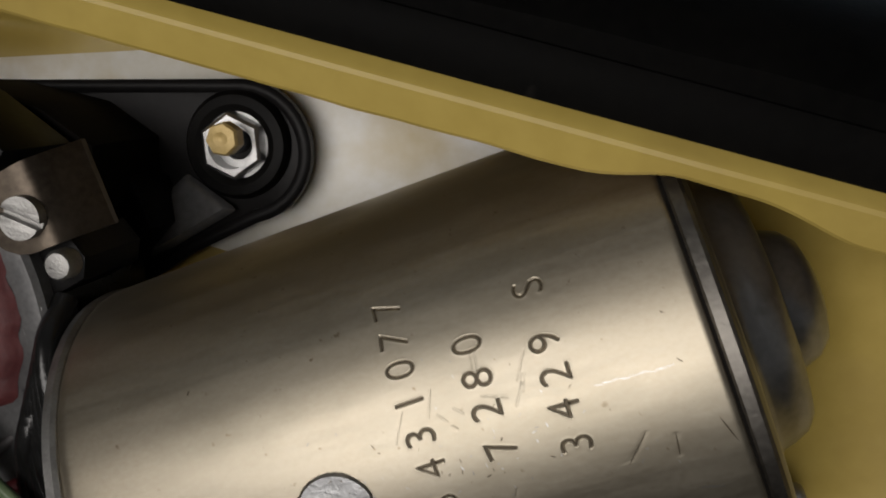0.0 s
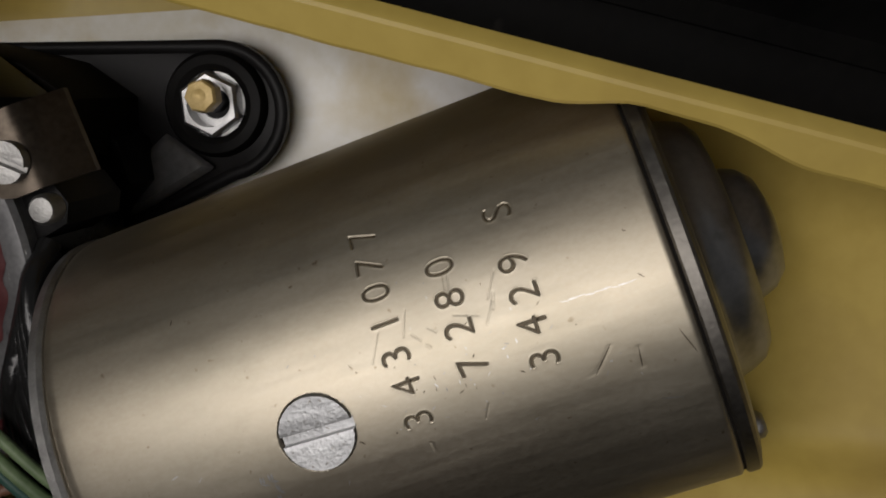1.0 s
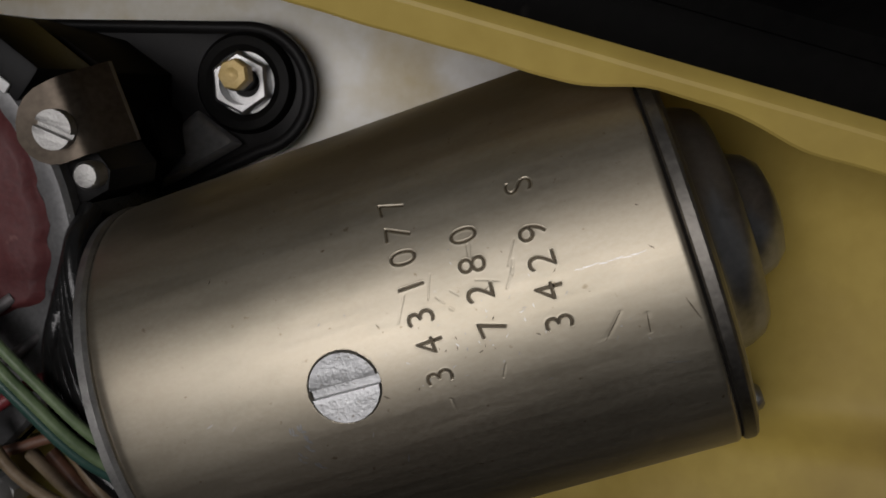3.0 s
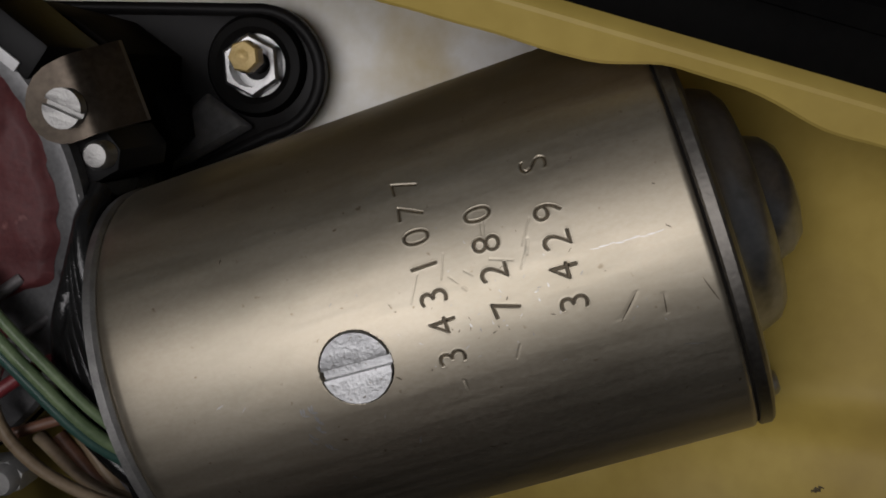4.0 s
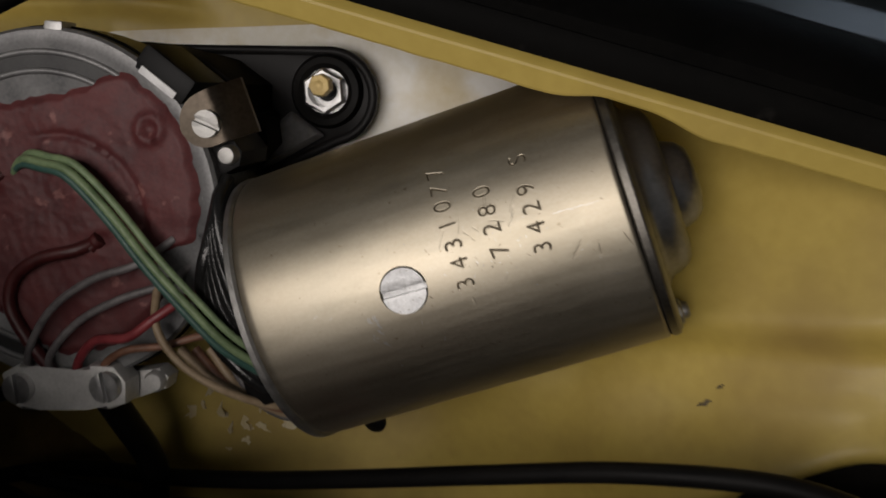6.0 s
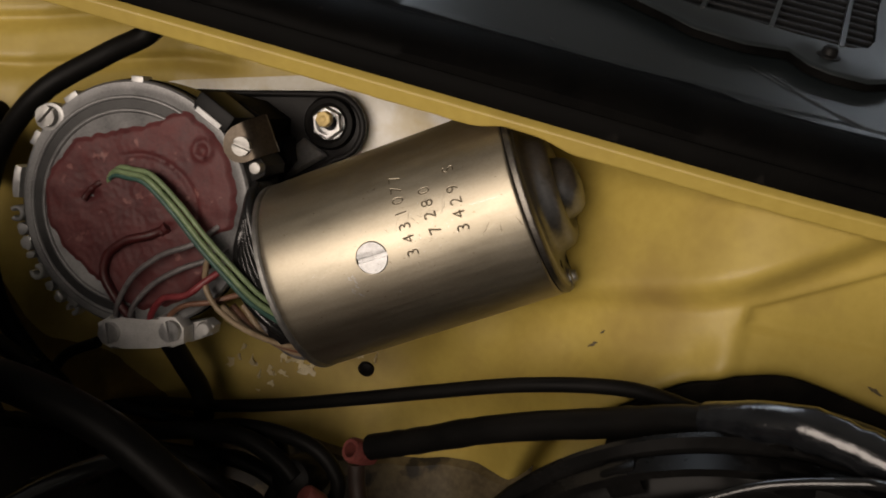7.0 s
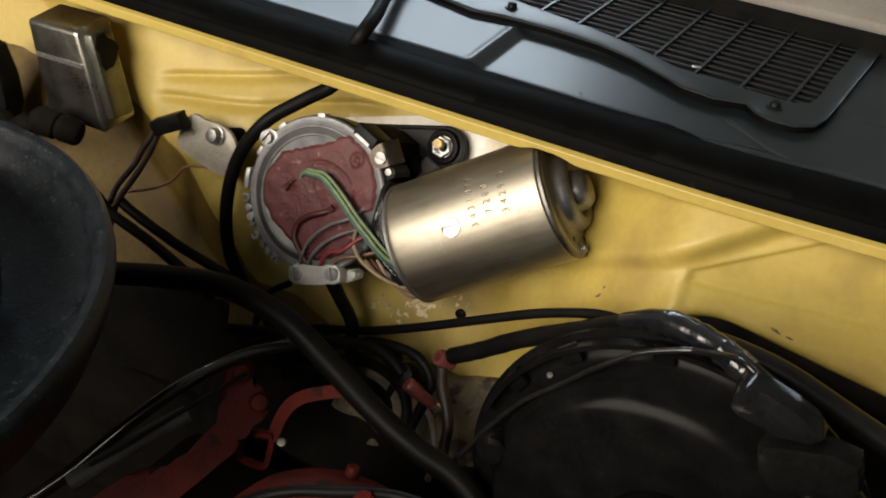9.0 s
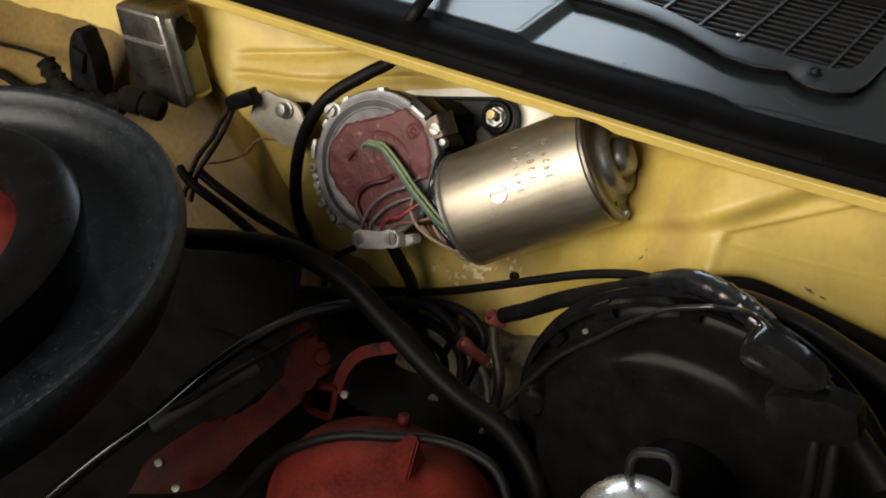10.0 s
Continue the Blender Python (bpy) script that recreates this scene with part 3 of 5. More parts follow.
def carve(xx, dd):
    """How far the can's skin lies below its round at x and degrees: stamps, scratches and the pole screw's hole."""
    ss = np.radians(dd) * 35.0
    depth = np.zeros_like(xx)
    for ch, x, deg, tilt in stamped_marks():
        edges, bm = glyph(ch)
        bm.free()
        e = np.array(edges)
        u, w = e[..., 0], e[..., 1] - 0.35
        u, w = u * math.cos(tilt) - w * math.sin(tilt), u * math.sin(tilt) + w * math.cos(tilt)
        ex, es = x - w * TALL, radians(deg) * 35 + u * TALL * 0.95
        near = (abs(xx - x) < 3.2) & (abs(ss - radians(deg) * 35) < 2.8)
        px, ps = xx[near][:, None], ss[near][:, None]
        ax, as_, bx, bs = ex[:, 0][None], es[:, 0][None], ex[:, 1][None], es[:, 1][None]
        lx, ls = bx - ax, bs - as_
        t = np.clip(((px - ax) * lx + (ps - as_) * ls) / np.maximum(lx * lx + ls * ls, 1e-9), 0, 1)
        far = np.sqrt(((ax + t * lx - px) ** 2 + (as_ + t * ls - ps) ** 2).min(axis=1))
        cross = ((as_ > ps) != (bs > ps)) & (px < ax + (ps - as_) * lx / np.where(abs(ls) < 1e-9, 1e-9, ls))
        d = np.where(cross.sum(axis=1) % 2 == 1, far, -far)
        k = np.clip((d + 0.05) / 0.21, 0, 1)
        depth[near] += 0.24 * k * k * (3 - 2 * k) - 0.025 * np.exp(-((d + 0.14) / 0.08) ** 2)
    for x0, d0, x1, d1, w in SCRATCHES:
        s0, s1 = radians(d0) * 35, radians(d1) * 35
        lx, ls = x1 - x0, s1 - s0
        t = np.clip(((xx - x0) * lx + (ss - s0) * ls) / (lx * lx + ls * ls), 0, 1)
        d = np.hypot(x0 + t * lx - xx, s0 + t * ls - ss)
        depth += 0.05 * np.exp(-(d / (0.7 * w)) ** 2)
    hole = np.hypot(xx - 0.05, ss + 0.3)
    return depth + 2.2 * np.clip((5.48 - hole) / 0.12, 0, 1)


fine_x, fine_d = np.linspace(-6.4, 36.4, 390), np.linspace(-11, 45, 310)
rows_x = [(35.0, x) for x in np.concatenate([np.linspace(-35.5, -8, 12), fine_x, [37.2], np.linspace(38, 51.2, 40)])]
rows_x = [(33.2, -38.2), (34.3, -37.9), (34.9, -37.0)] + rows_x + [(34.85, 51.7), (34.5, 51.95), (34.0, 52.0)]
turn_d = np.concatenate([fine_d, np.linspace(45, 349, 112)[1:-1]])
xx, dd = np.meshgrid([x for r, x in rows_x], turn_d, indexing="ij")
rr = np.array([r for r, x in rows_x])[:, None] - carve(xx, dd)
pts = np.stack([xx, rr * np.sin(np.radians(dd)), rr * np.cos(np.radians(dd))], axis=-1).reshape(-1, 3)
nr, nd = xx.shape
idx = np.arange(nr * nd).reshape(nr, nd)
quads = np.stack([idx[:-1], idx[1:], np.roll(idx[1:], -1, 1), np.roll(idx[:-1], -1, 1)], axis=-1).reshape(-1, 4)
skin = bpy.data.meshes.new("can_skin")
skin.from_pydata(pts.tolist(), [], quads.tolist() + [idx[0].tolist(), idx[-1].tolist()])
bm = bmesh.new()
bm.from_mesh(skin)
bpy.data.meshes.remove(skin)
can = part("can", bm, CANMETAL, motor, "brassy passivated steel can with stamped figures and scratches", angle=75)
bm = lathe(bmesh.new(), [(30, 51.6), (34.4, 51.6), (34.4, 52.7), (30, 52.7)], 96, ALONG, closed=True)
part("rim_gap", bm, DARKBAY, motor, "dark joint between can and end cap")
bm = lathe(bmesh.new(), [(33.0, 52.4), (34.7, 52.4), (35.0, 52.7), (35.0, 54.2), (34.6, 54.7), (33.4, 55.0), (30, 55.0), (30, 52.6)], 96, ALONG, closed=True)
part("rim", bm, RIMMETAL, motor, "dark steel rim of the end cap", angle=30)
bm = lathe(bmesh.new(), [(34.0, 54.2), (33.0, 55.2), (31.0, 55.5), (28.4, 55.1), (26.6, 54.9), (24.4, 55.1), (22.4, 55.7), (21.2, 56.9), (20.7, 58.6), (19.6, 60.9), (17.7, 62.3), (15.6, 62.7), (14.0, 62.1), (12.7, 61.1), (11.8, 61.0), (11.2, 61.9), (10.8, 63.8), (9.8, 66.3), (7.8, 68.2), (4.4, 69.1), (0, 69.3)], 96, ALONG)
cap = part("end_cap", bm, CAPMETAL, motor, "dark glossy stepped steel end cap with brown stains", angle=60)
for deg in (93.5, 273.5):
    a = radians(deg)
    there = pose(0, 30.2 * math.sin(a), 30.2 * math.cos(a)) @ ALONG
    bm = lathe(bmesh.new(), [(0, 53), (4.6, 53), (4.6, 54.6), (4.0, 55.4), (0, 55.4)], 20, there)
    part("bolt_ear", bm, CAPMETAL, cap)
    bm = lathe(bmesh.new(), [(0, 53), (3.2, 53), (3.2, 55.9), (2.8, 56.3), (2.3, 56.4), (2.2, 57.3), (1.6, 57.9), (0, 58.0)], 20, there)
    part("through_bolt", bm, STEEL, motor, "zinc through bolt end")
for deg, rad in ((293, 26.0), (254, 26.0)):
    a = radians(deg)
    bm = slab(bmesh.new(), blob(0, 0, 1.7, 0.7, 14, 0.2, deg), 54.4, 55.25, pose(0, rad * math.sin(a), rad * math.cos(a), -deg) @ ALONG)
    part("cap_slot", bm, DARKBAY, cap, "dark slot in the end cap")

bm = lathe(bmesh.new(), [(31.0, -40.4), (34.2, -40.4), (35.2, -39.8), (35.3, -38.4), (34.8, -37.8), (33.0, -37.6), (31.0, -38)], 96, ALONG, closed=True)
part("rear_rim", bm, STEEL, motor, "dull steel rim at the gearbox end", angle=30)

# pole screw, standing in its hole in the can
slotted("pole_screw", pose(0.05, -0.3, 33.35, 0.5), 5.24, 1.82, -2, SCREWZINC, can, "pale grey slotted pole screw", slot=1.45, dome=0.14)

# dirt in the bottom of each stamped figure
for ch, x, deg, tilt in stamped_marks():
    edges, bm = glyph(ch)
    bmesh.ops.subdivide_edges(bm, edges=[e for e in bm.edges if e.calc_length() > 0.2], cuts=2)
    for v in bm.verts:
        u, w = v.co.x, v.co.y - 0.35
        u, w = u * math.cos(tilt) - w * math.sin(tilt), u * math.sin(tilt) + w * math.cos(tilt)
        v.co = on_can(x - w * TALL, deg + math.degrees(u * TALL * 0.95 / 35), 34.86)
    part("stamped_figure", bm, STAMP, can, smooth=False)


def scratch(x0, d0, x1, d1, w=0.22, material=STAMP):
    bm = bmesh.new()
    rows = []
    for k in range(6):
        t = k / 5
        x, dd = x0 + (x1 - x0) * t, d0 + (d1 - d0) * t
        nx, ny = -(d1 - d0) * 0.61, (x1 - x0)
        ln = math.hypot(nx, ny) or 1
        ww = w * (0.35 + math.sin(math.pi * t)) / 2
        rows.append([bm.verts.new(on_can(x + nx / ln * ww * s, dd + math.degrees(ny / ln * ww * s / 35), 35.03)) for s in (-1, 1)])
    for a, b in zip(rows, rows[1:]):
        bm.faces.new((a[0], a[1], b[1], b[0]))
    part("scratch", bm, material, can, smooth=False)


for s in ((40.8, -2.1, 37.6, -7.9), (44.1, -4.2, 43.7, -9.1), (49.6, -3.5, 50.8, -9.5)):
    scratch(*s, w=0.14)
for k in range(9):
    scratch(36.6 + k * 1.1, 9.75 - 0.09 * k, 37.9 + k * 1.1, 9.6 - 0.09 * k + (k % 3 - 1) * 0.25, w=0.08 + 0.05 * (k % 2), material=NUTSTEEL)
scratch(44.5, -17.5, 47.5, -18.9, w=0.12, material=STEEL)
rnd = random.Random(31)
for x, d in WORMS:
    for k in range(2):
        x0, d0, tilt = x + rnd.uniform(-0.4, 0.4), d + rnd.uniform(-0.8, 0.8), rnd.uniform(-1.9, -1.0)
        x1, d1 = x0 + 0.9 * math.cos(tilt), d0 + 1.8 * math.sin(tilt)
        scratch(x0, d0, x1, d1, w=0.26, material=NUTSTEEL)
        scratch(x1, d1, x1 + 0.7, d1 - 0.7, w=0.20, material=NUTSTEEL)

rnd = random.Random(11)
for k in range(14):
    x, d = rnd.uniform(-34, 50), rnd.uniform(-50, 42)
    ln, tilt = rnd.uniform(0.4, 1.4), rnd.uniform(-1.2, 1.2)
    scratch(x, d, x + ln * math.cos(tilt), d + ln * math.sin(tilt) * 1.6, w=rnd.uniform(0.10, 0.20), material=rnd.choice((STAMP, NUTSTEEL)))
rnd = random.Random(23)
for k in range(60):
    x, d, tilt, ln = rnd.gauss(20, 10), rnd.gauss(3, 7), rnd.uniform(-1.6, 1.6), rnd.uniform(0.2, 0.8)
    scratch(x, d, x + ln * math.cos(tilt), d + ln * math.sin(tilt) * 1.6, w=rnd.uniform(0.06, 0.14), material=rnd.choice((NUTSTEEL, STEEL, STAMP)))

# gearbox
GC = (-87.8, 44.8)
bm = lathe(bmesh.new(), [(0, -30), (40, -30), (44, -26), (46.2, -6), (46.6, 7.5), (45.6, 8.6), (0, 8.6)], 80, pose(*GC, 0))
housing = part("gear_housing", bm, DRUMPAINT, motor, "black cast gear housing", angle=35)
bm = lathe(bmesh.new(), [(0, 8.6), (46.0, 8.6), (46.0, 11.4), (45.2, 12.3), (42.4, 12.4), (41.6, 12.0), (0, 12.0)], 96, pose(*GC, 0))
cover = part("gear_cover", bm, GREYCOVER, motor, "grey metal gearbox cover", angle=35)
bm = bmesh.new()
arc = [Vector((-89.0 + 38.4 * math.cos(radians(a)), 44.2 + 38.4 * math.sin(radians(a)), 11.6)) for a in np.linspace(36, 246, 60)]
sweep(bm, arc, [(2.4, -0.6), (2.4, 0.5), (-2.4, 0.5), (-2.4, -0.6)])
# near-black strip that paints the shade beside the ridges
part("trough", bm, TROUGHSHADE, cover, "trough round the cover, its shade painted dark")
for r in (36.0, 40.8):
    line = [Vector((-89.0 + r * math.cos(radians(a)), 44.2 + r * math.sin(radians(a)), 11.9)) for a in np.linspace(35, 247, 60)]
    part("ridge", sweep(bmesh.new(), line, circle(0.9, 10)), GREYCOVER, cover, "pressed ridge round the cover")
# sealant smeared over the cover
def sealed(x, y):
    dx, dy = x - GC[0], y - GC[1]
    r = math.hypot(dx, dy)
    edge = 32.0 + 2.2 * noise.noise(Vector((x * 0.09, y * 0.09, 3))) + 1.2 * noise.noise(Vector((x * 0.3, y * 0.3, 7)))
    a = math.degrees(math.atan2(dy, dx)) % 360
    edge += 8.5 * (1 - smooth(36, 52, a)) + 8.5 * smooth(318, 334, a)
    edge += -4.5 * smooth(50, 66, a) * (1 - smooth(100, 116, a)) + 2.5 * smooth(126, 142, a) * (1 - smooth(168, 182, a)) - 1.5 * smooth(190, 204, a) + 6.5 * smooth(228, 246, a) * (1 - smooth(296, 316, a)) + 1.6
    return edge - r


def seal_height(x, y, s):
    h = 12.1 + 1.5 * smooth(0.0, 2.2, s) + 0.55 * noise.noise(Vector((x * 0.12, y * 0.12, 1))) * smooth(0, 4, s) + 0.25 * noise.noise(Vector((x * 0.5, y * 0.5, 5)))
    d1 = math.hypot(x + 53.4, y - 54.6)
    h += 1.6 * math.exp(-((d1 - 3.0) / 1.1) ** 2) - 0.5 * math.exp(-(d1 / 1.6) ** 2)
    sw, an = math.hypot(x + 86, y - 40), math.degrees(math.atan2(y - 40, x + 86))
    h -= 1.1 * math.exp(-((sw - 23) / 0.9) ** 2) * smooth(-45, -25, an) * (1 - smooth(70, 95, an))
    for hx, hy in ((-102.2, 53.9), (-78.0, 33.0)):
        h -= 1.6 * math.exp(-((x - hx) / 3.6) ** 2 - ((y - hy) / 1.6) ** 2)
    return h


bm = bmesh.new()
turns, steps = 220, 46
rings = []
for i in range(turns):
    t = 2 * math.pi * i / turns
    far = 10.0
    while far < 45.2 and sealed(GC[0] + far * math.cos(t), GC[1] + far * math.sin(t)) > 0:
        far += 0.15
    rings.append([bm.verts.new((GC[0] + far * k / steps * math.cos(t), GC[1] + far * k / steps * math.sin(t),
                                seal_height(GC[0] + far * k / steps * math.cos(t), GC[1] + far * k / steps * math.sin(t), far - far * k / steps))) for k in range(1, steps + 1)])
mid = bm.verts.new((GC[0], GC[1], 13.6))
for p, q in zip(rings, rings[1:] + rings[:1]):
    bm.faces.new((mid, p[0], q[0]))
    for k in range(steps - 1):
        bm.faces.new((p[k], p[k + 1], q[k + 1], q[k]))
part("sealant", bm, SEALANT, cover, "dull red sealant smeared over the cover", angle=70)

for line, r in (([(-105.5, 53.6, 12.8), (-101, 56.0, 13.0), (-96, 57.0, 13.2)], 1.3), ([(-80.5, 32.0, 12.9), (-77.0, 33.4, 13.1)], 1.9), ([(-109, 22, 12.8), (-108, 28, 13.0), (-103.5, 32.6, 13.2), (-96, 33.2, 13.2)], 0.9)):
    part("wet_smear", tube(line, r, 6, 10, 0.2), SEALDARK, cover, "dark wet sealant round a wire hole")

# lugs and bent tabs round the cover
for a, r0, w in ((66, 44.5, 5), (101, 44.5, 6), (128, 44.6, 6), (214, 44.4, 5), (-14, 42.5, 8)):
    m = pose(*GC, 0) @ pose(0, 0, 0, 0, 0, a)
    bm = box(bmesh.new(), (r0 - 1.0, -w / 2, 5.0), (r0 + 3.0, w / 2, 12.2), m, 0.7)
    part("tab", bm, ALLOY, cover)
outline = [(r * math.cos(radians(a)), r * math.sin(radians(a))) for a in np.linspace(138, 222, 30) for r in (47.6 + 2.4 * math.sin(radians((a - 138) / 84 * 180)) + 0.5 * math.sin(a * 0.9),)]
outline += [(45.2 * math.cos(radians(a)), 45.2 * math.sin(radians(a))) for a in np.linspace(222, 138, 20)]
part("lip", slab(bmesh.new(), outline, 0, 6.5, pose(*GC, 0), bevel=0.8), ALLOY, cover, "uneven cast lip beside the cover")
bar = [(r * math.cos(radians(a)), r * math.sin(radians(a))) for r, arc in ((51.4, np.linspace(144, 158, 8)), (48.6, np.linspace(158, 144, 8))) for a in arc]
part("tab", slab(bmesh.new(), bar, 3, 10.6, pose(*GC, 0), bevel=0.7), ALLOY, cover)
for a, r, size, open_at in ((165, 50.4, 2.3, 200), (192, 50.6, 2.2, 150), (215, 49.4, 1.9, 250)):
    c = Vector((GC[0] + r * math.cos(radians(a)), GC[1] + r * math.sin(radians(a)), 9.6))
    ring = [c + Vector((size * math.cos(radians(t)), size * math.sin(radians(t)), 0)) for t in np.linspace(open_at, open_at + 285, 22)]
    part("peened_end", sweep(bmesh.new(), ring, [(0.85, -4), (0.85, 0.7), (0.3, 1.2), (-0.3, 1.2), (-0.85, 0.7), (-0.85, -4)]), ALLOY, cover, "open peened alloy ring")
rnd = random.Random(21)
for a in (172, 178.5, 184, 200, 207):
    r, s = rnd.uniform(49.0, 50.6), rnd.uniform(1.8, 2.7)
    bm = slab(bmesh.new(), blob(0, 0, s, s * rnd.uniform(0.7, 1.2), 14, 0.3, int(a)), 1, rnd.uniform(9.0, 11.5), pose(GC[0] + r * math.cos(radians(a)), GC[1] + r * math.sin(radians(a)), 0), bevel=0.6)
    part("peened_end", bm, ALLOY, cover, "rough peened alloy end")
bm = slab(bmesh.new(), blob(-107.5, 86.4, 6.2, 5.2, 20), 8.5, 12.6, bevel=0.8)
part("screw_lug", bm, ALLOY, cover)
slotted("cover_screw", pose(-107.4, 86.6, 12.6), 3.9, 3.0, 25, STEEL, cover, "zinc slotted cover screw", slot=1.0)

# cable clamp with its screws
bm = slab(bmesh.new(), [(-118, 1.0), (-116.4, 8.4), (-110.2, 9.4), (-106.6, 6.4), (-95.4, 2.0), (-91.4, 3.4), (-85.0, 1.2), (-83.2, -3.7), (-85.4, -9.2), (-91, -9.4), (-96, -6.6), (-109, -2.9), (-114.6, -2.6)], 9, 16.5, bevel=1.2)
clamp = part("cable_clamp", bm, CLAMPALLOY, motor, "whitish cast alloy cable clamp")
slotted("clamp_screw", pose(-112.2, 3.4, 16.3), 4.0, 2.6, 75, NUTSTEEL, clamp, "zinc slotted screw", slot=1.0)
slotted("clamp_screw", pose(-88.3, -3.2, 16.3), 4.0, 2.6, 80, NUTSTEEL, clamp, "zinc slotted screw", slot=1.0)
bm = lathe(bmesh.new(), [(0, 2), (2.9, 2), (2.9, 9.5), (2.3, 10.6), (0, 10.8)], 18, pose(-79.6, -6.9, 0))
part("stud", bm, CLAMPALLOY, clamp)
bm = slab(bmesh.new(), [(-90, -2), (-78, -4), (-76, -7), (-78, -10), (-88, -10)], 2, 8, bevel=0.8)
part("lug", bm, CLAMPALLOY, clamp)

# black clip with a white mark on the cover's edge
bm = box(bmesh.new(), (-8.0, -3.2, -8), (8.0, 4.6, 12.4), pose(-46.3, 65.6, 0, 0, 0, -57), 1.2)
clip = part("clip", bm, PLASTIC, motor, "black plastic clip with a white bar")
bm = box(bmesh.new(), (-5.6, -2.6, 12.3), (5.6, -0.6, 13.0), pose(-46.3, 65.6, 0, 0, 0, -57), 0.3)
part("white_bar", bm, WHITEMARK, clip)

# mounting arm, grommet, nut and stud
NC = (-20.8, 52.7)
arm_line = [(-98, 93.5), (-74, 85), (-57, 78.4)]
for a in np.linspace(66, -100, 16):
    arm_line.append((NC[0] + 13.0 * math.cos(radians(a)), NC[1] - 1.6 + 13.0 * math.sin(radians(a))))
arm_line += [(-38, 37), (-54, 34), (-76, 30), (-98, 34)]
bm = slab(bmesh.new(), arm_line, -42, -36.0, bevel=1.6)
arm = part("mounting_arm", bm, BLACKMETAL, motor, "black pressed steel mounting arm")
rim = [Vector((x, y, -36)) for x, y in arm_line]
bm = sweep(bmesh.new(), rim[1:-1], [(1.3, -1.5), (1.3, 0.6), (0.5, 1.1), (-0.5, 1.1), (-1.3, 0.6), (-1.3, -1.5)])
part("arm_rim", bm, BLACKMETAL, arm)
bm = slab(bmesh.new(), [(-82, 88), (-58, 80), (-43, 70), (-36, 60), (-40, 50), (-60, 46), (-84, 60)], -37, -10, bevel=2.5)
part("arm_root", bm, DARKBAY, arm)
bm = slab(bmesh.new(), [(-70, 68), (-44, 60.0), (-37, 52), (-38, 43), (-50, 36), (-66, 36)], -37, -22, bevel=3)
part("arm_web", bm, BLACKMETAL, arm)
bm = bmesh.new()
low = [bm.verts.new(p) for p in ((-47, 46, -36), (-33, 51.5, -36), (-25.0, 40.6, -34.2), (-40, 38.2, -34.0), (-50, 37.5, -36))]
top = [bm.verts.new(p) for p in ((-45, 45, -33.0), (-33.5, 49.6, -34.6), (-27.0, 42.0, -31.8), (-40, 39.8, -30.6), (-48, 39, -32))]
bm.faces.new(low[::-1])
bm.faces.new(top)
for k in range(5):
    bm.faces.new((low[k], low[(k + 1) % 5], top[(k + 1) % 5], top[k]))
bmesh.ops.bevel(bm, geom=bm.edges[:], offset=0.8, segments=2, affect="EDGES", profile=0.6)
part("arm_web", bm, ARMSHEEN, arm, "smooth satin black web of the arm, its sheen painted grey")
bm = lathe(bmesh.new(), [(6.6, -38), (10.6, -38), (10.8, -35.4), (9.8, -33.6), (8.0, -33.2), (6.6, -34.0)], 40, pose(*NC, 0), closed=True)
part("grommet", bm, RUBBER, arm, "black rubber grommet")
bm = lathe(bmesh.new(), [(3.0, -36.4), (6.6, -36.4), (6.6, -35.2), (3.0, -35.2)], 40, pose(*NC, 0), closed=True)
part("washer", bm, NUTSTEEL, arm)
hexnut("nut", pose(*NC, -35.2, 0, 0, 14), 11.4, 4.2, 4.5, NUTSTEEL, arm, "bright hexagon nut")
bm = lathe(bmesh.new(), [(0, -46), (2.3, -46), (2.3, -27.6), (0, -27.6)], 16, pose(NC[0] + 0.4, NC[1] + 0.5, 0))
stud = part("mounting_stud", bm, BLACKMETAL, arm, "dark threaded stud")
bm = lathe(bmesh.new(), [(0, -28.4), (3.2, -28.4), (3.3, -25.0), (2.9, -24.2), (1.5, -23.9), (0.7, -24.2), (0, -24.3)], 7, pose(-19.4, 54.0, 0, 0, 0, 10))
part("stud_tip", bm, BRASS, stud, "yellowed stud tip", angle=20)

# brown-grey bracket with its screw
bm = bmesh.new()
rows = []
for x, z in ((-46.4, 12.6), (-45.6, 12.6), (-44.4, 12.6), (-42.6, 12.6), (-40.5, 12.6), (-38.4, 12.6), (-36.6, 12.4), (-35.4, 11.8), (-33.8, 10.0), (-31.8, 7.4), (-29.8, 4.8)):
    half = math.sqrt(max(0.6, 6.8 ** 2 - min(0, x + 39.6) ** 2))
    rows.append([bm.verts.new((x, 52.2 + s * half + (x + 38) * (0.02 if s < 0 else 0.10), z + d)) for s, d in ((-1, 0), (1, 0), (1, -1.4), (-1, -1.4))])
for a, b in zip(rows, rows[1:]):
    for k in range(4):
        bm.faces.new((a[k], a[(k + 1) % 4], b[(k + 1) % 4], b[k]))
bm.faces.new(rows[0])
bm.faces.new(rows[-1])
bracket = part("bracket", bm, BRACKET, motor, "brown-grey bent steel bracket", angle=25)
slotted("bracket_screw", pose(-38.9, 51.0, 12.5), 3.4, 2.2, -42, STEEL, bracket, "bright slotted screw", slot=1.0)
bm = slab(bmesh.new(), [(-48, 47), (-36, 46.5), (-34.6, 42), (-36.4, 38.8), (-48, 37)], -10, 8.6, bevel=1.2)
part("lug", bm, BLACKMETAL, motor)
bm = lathe(bmesh.new(), [(0, 8), (2.5, 8), (2.5, 11.2), (2.0, 11.9), (0, 12.1)], 18, pose(-37.8, 42.3, 0))
part("rivet", bm, STEEL, motor, "alloy rivet end")

# neck between gearbox and can
bm = box(bmesh.new(), (-56, -22, -24), (-37.5, 30, 12), None, 4)
part("neck", bm, BLACKMETAL, motor, "black neck behind the can")


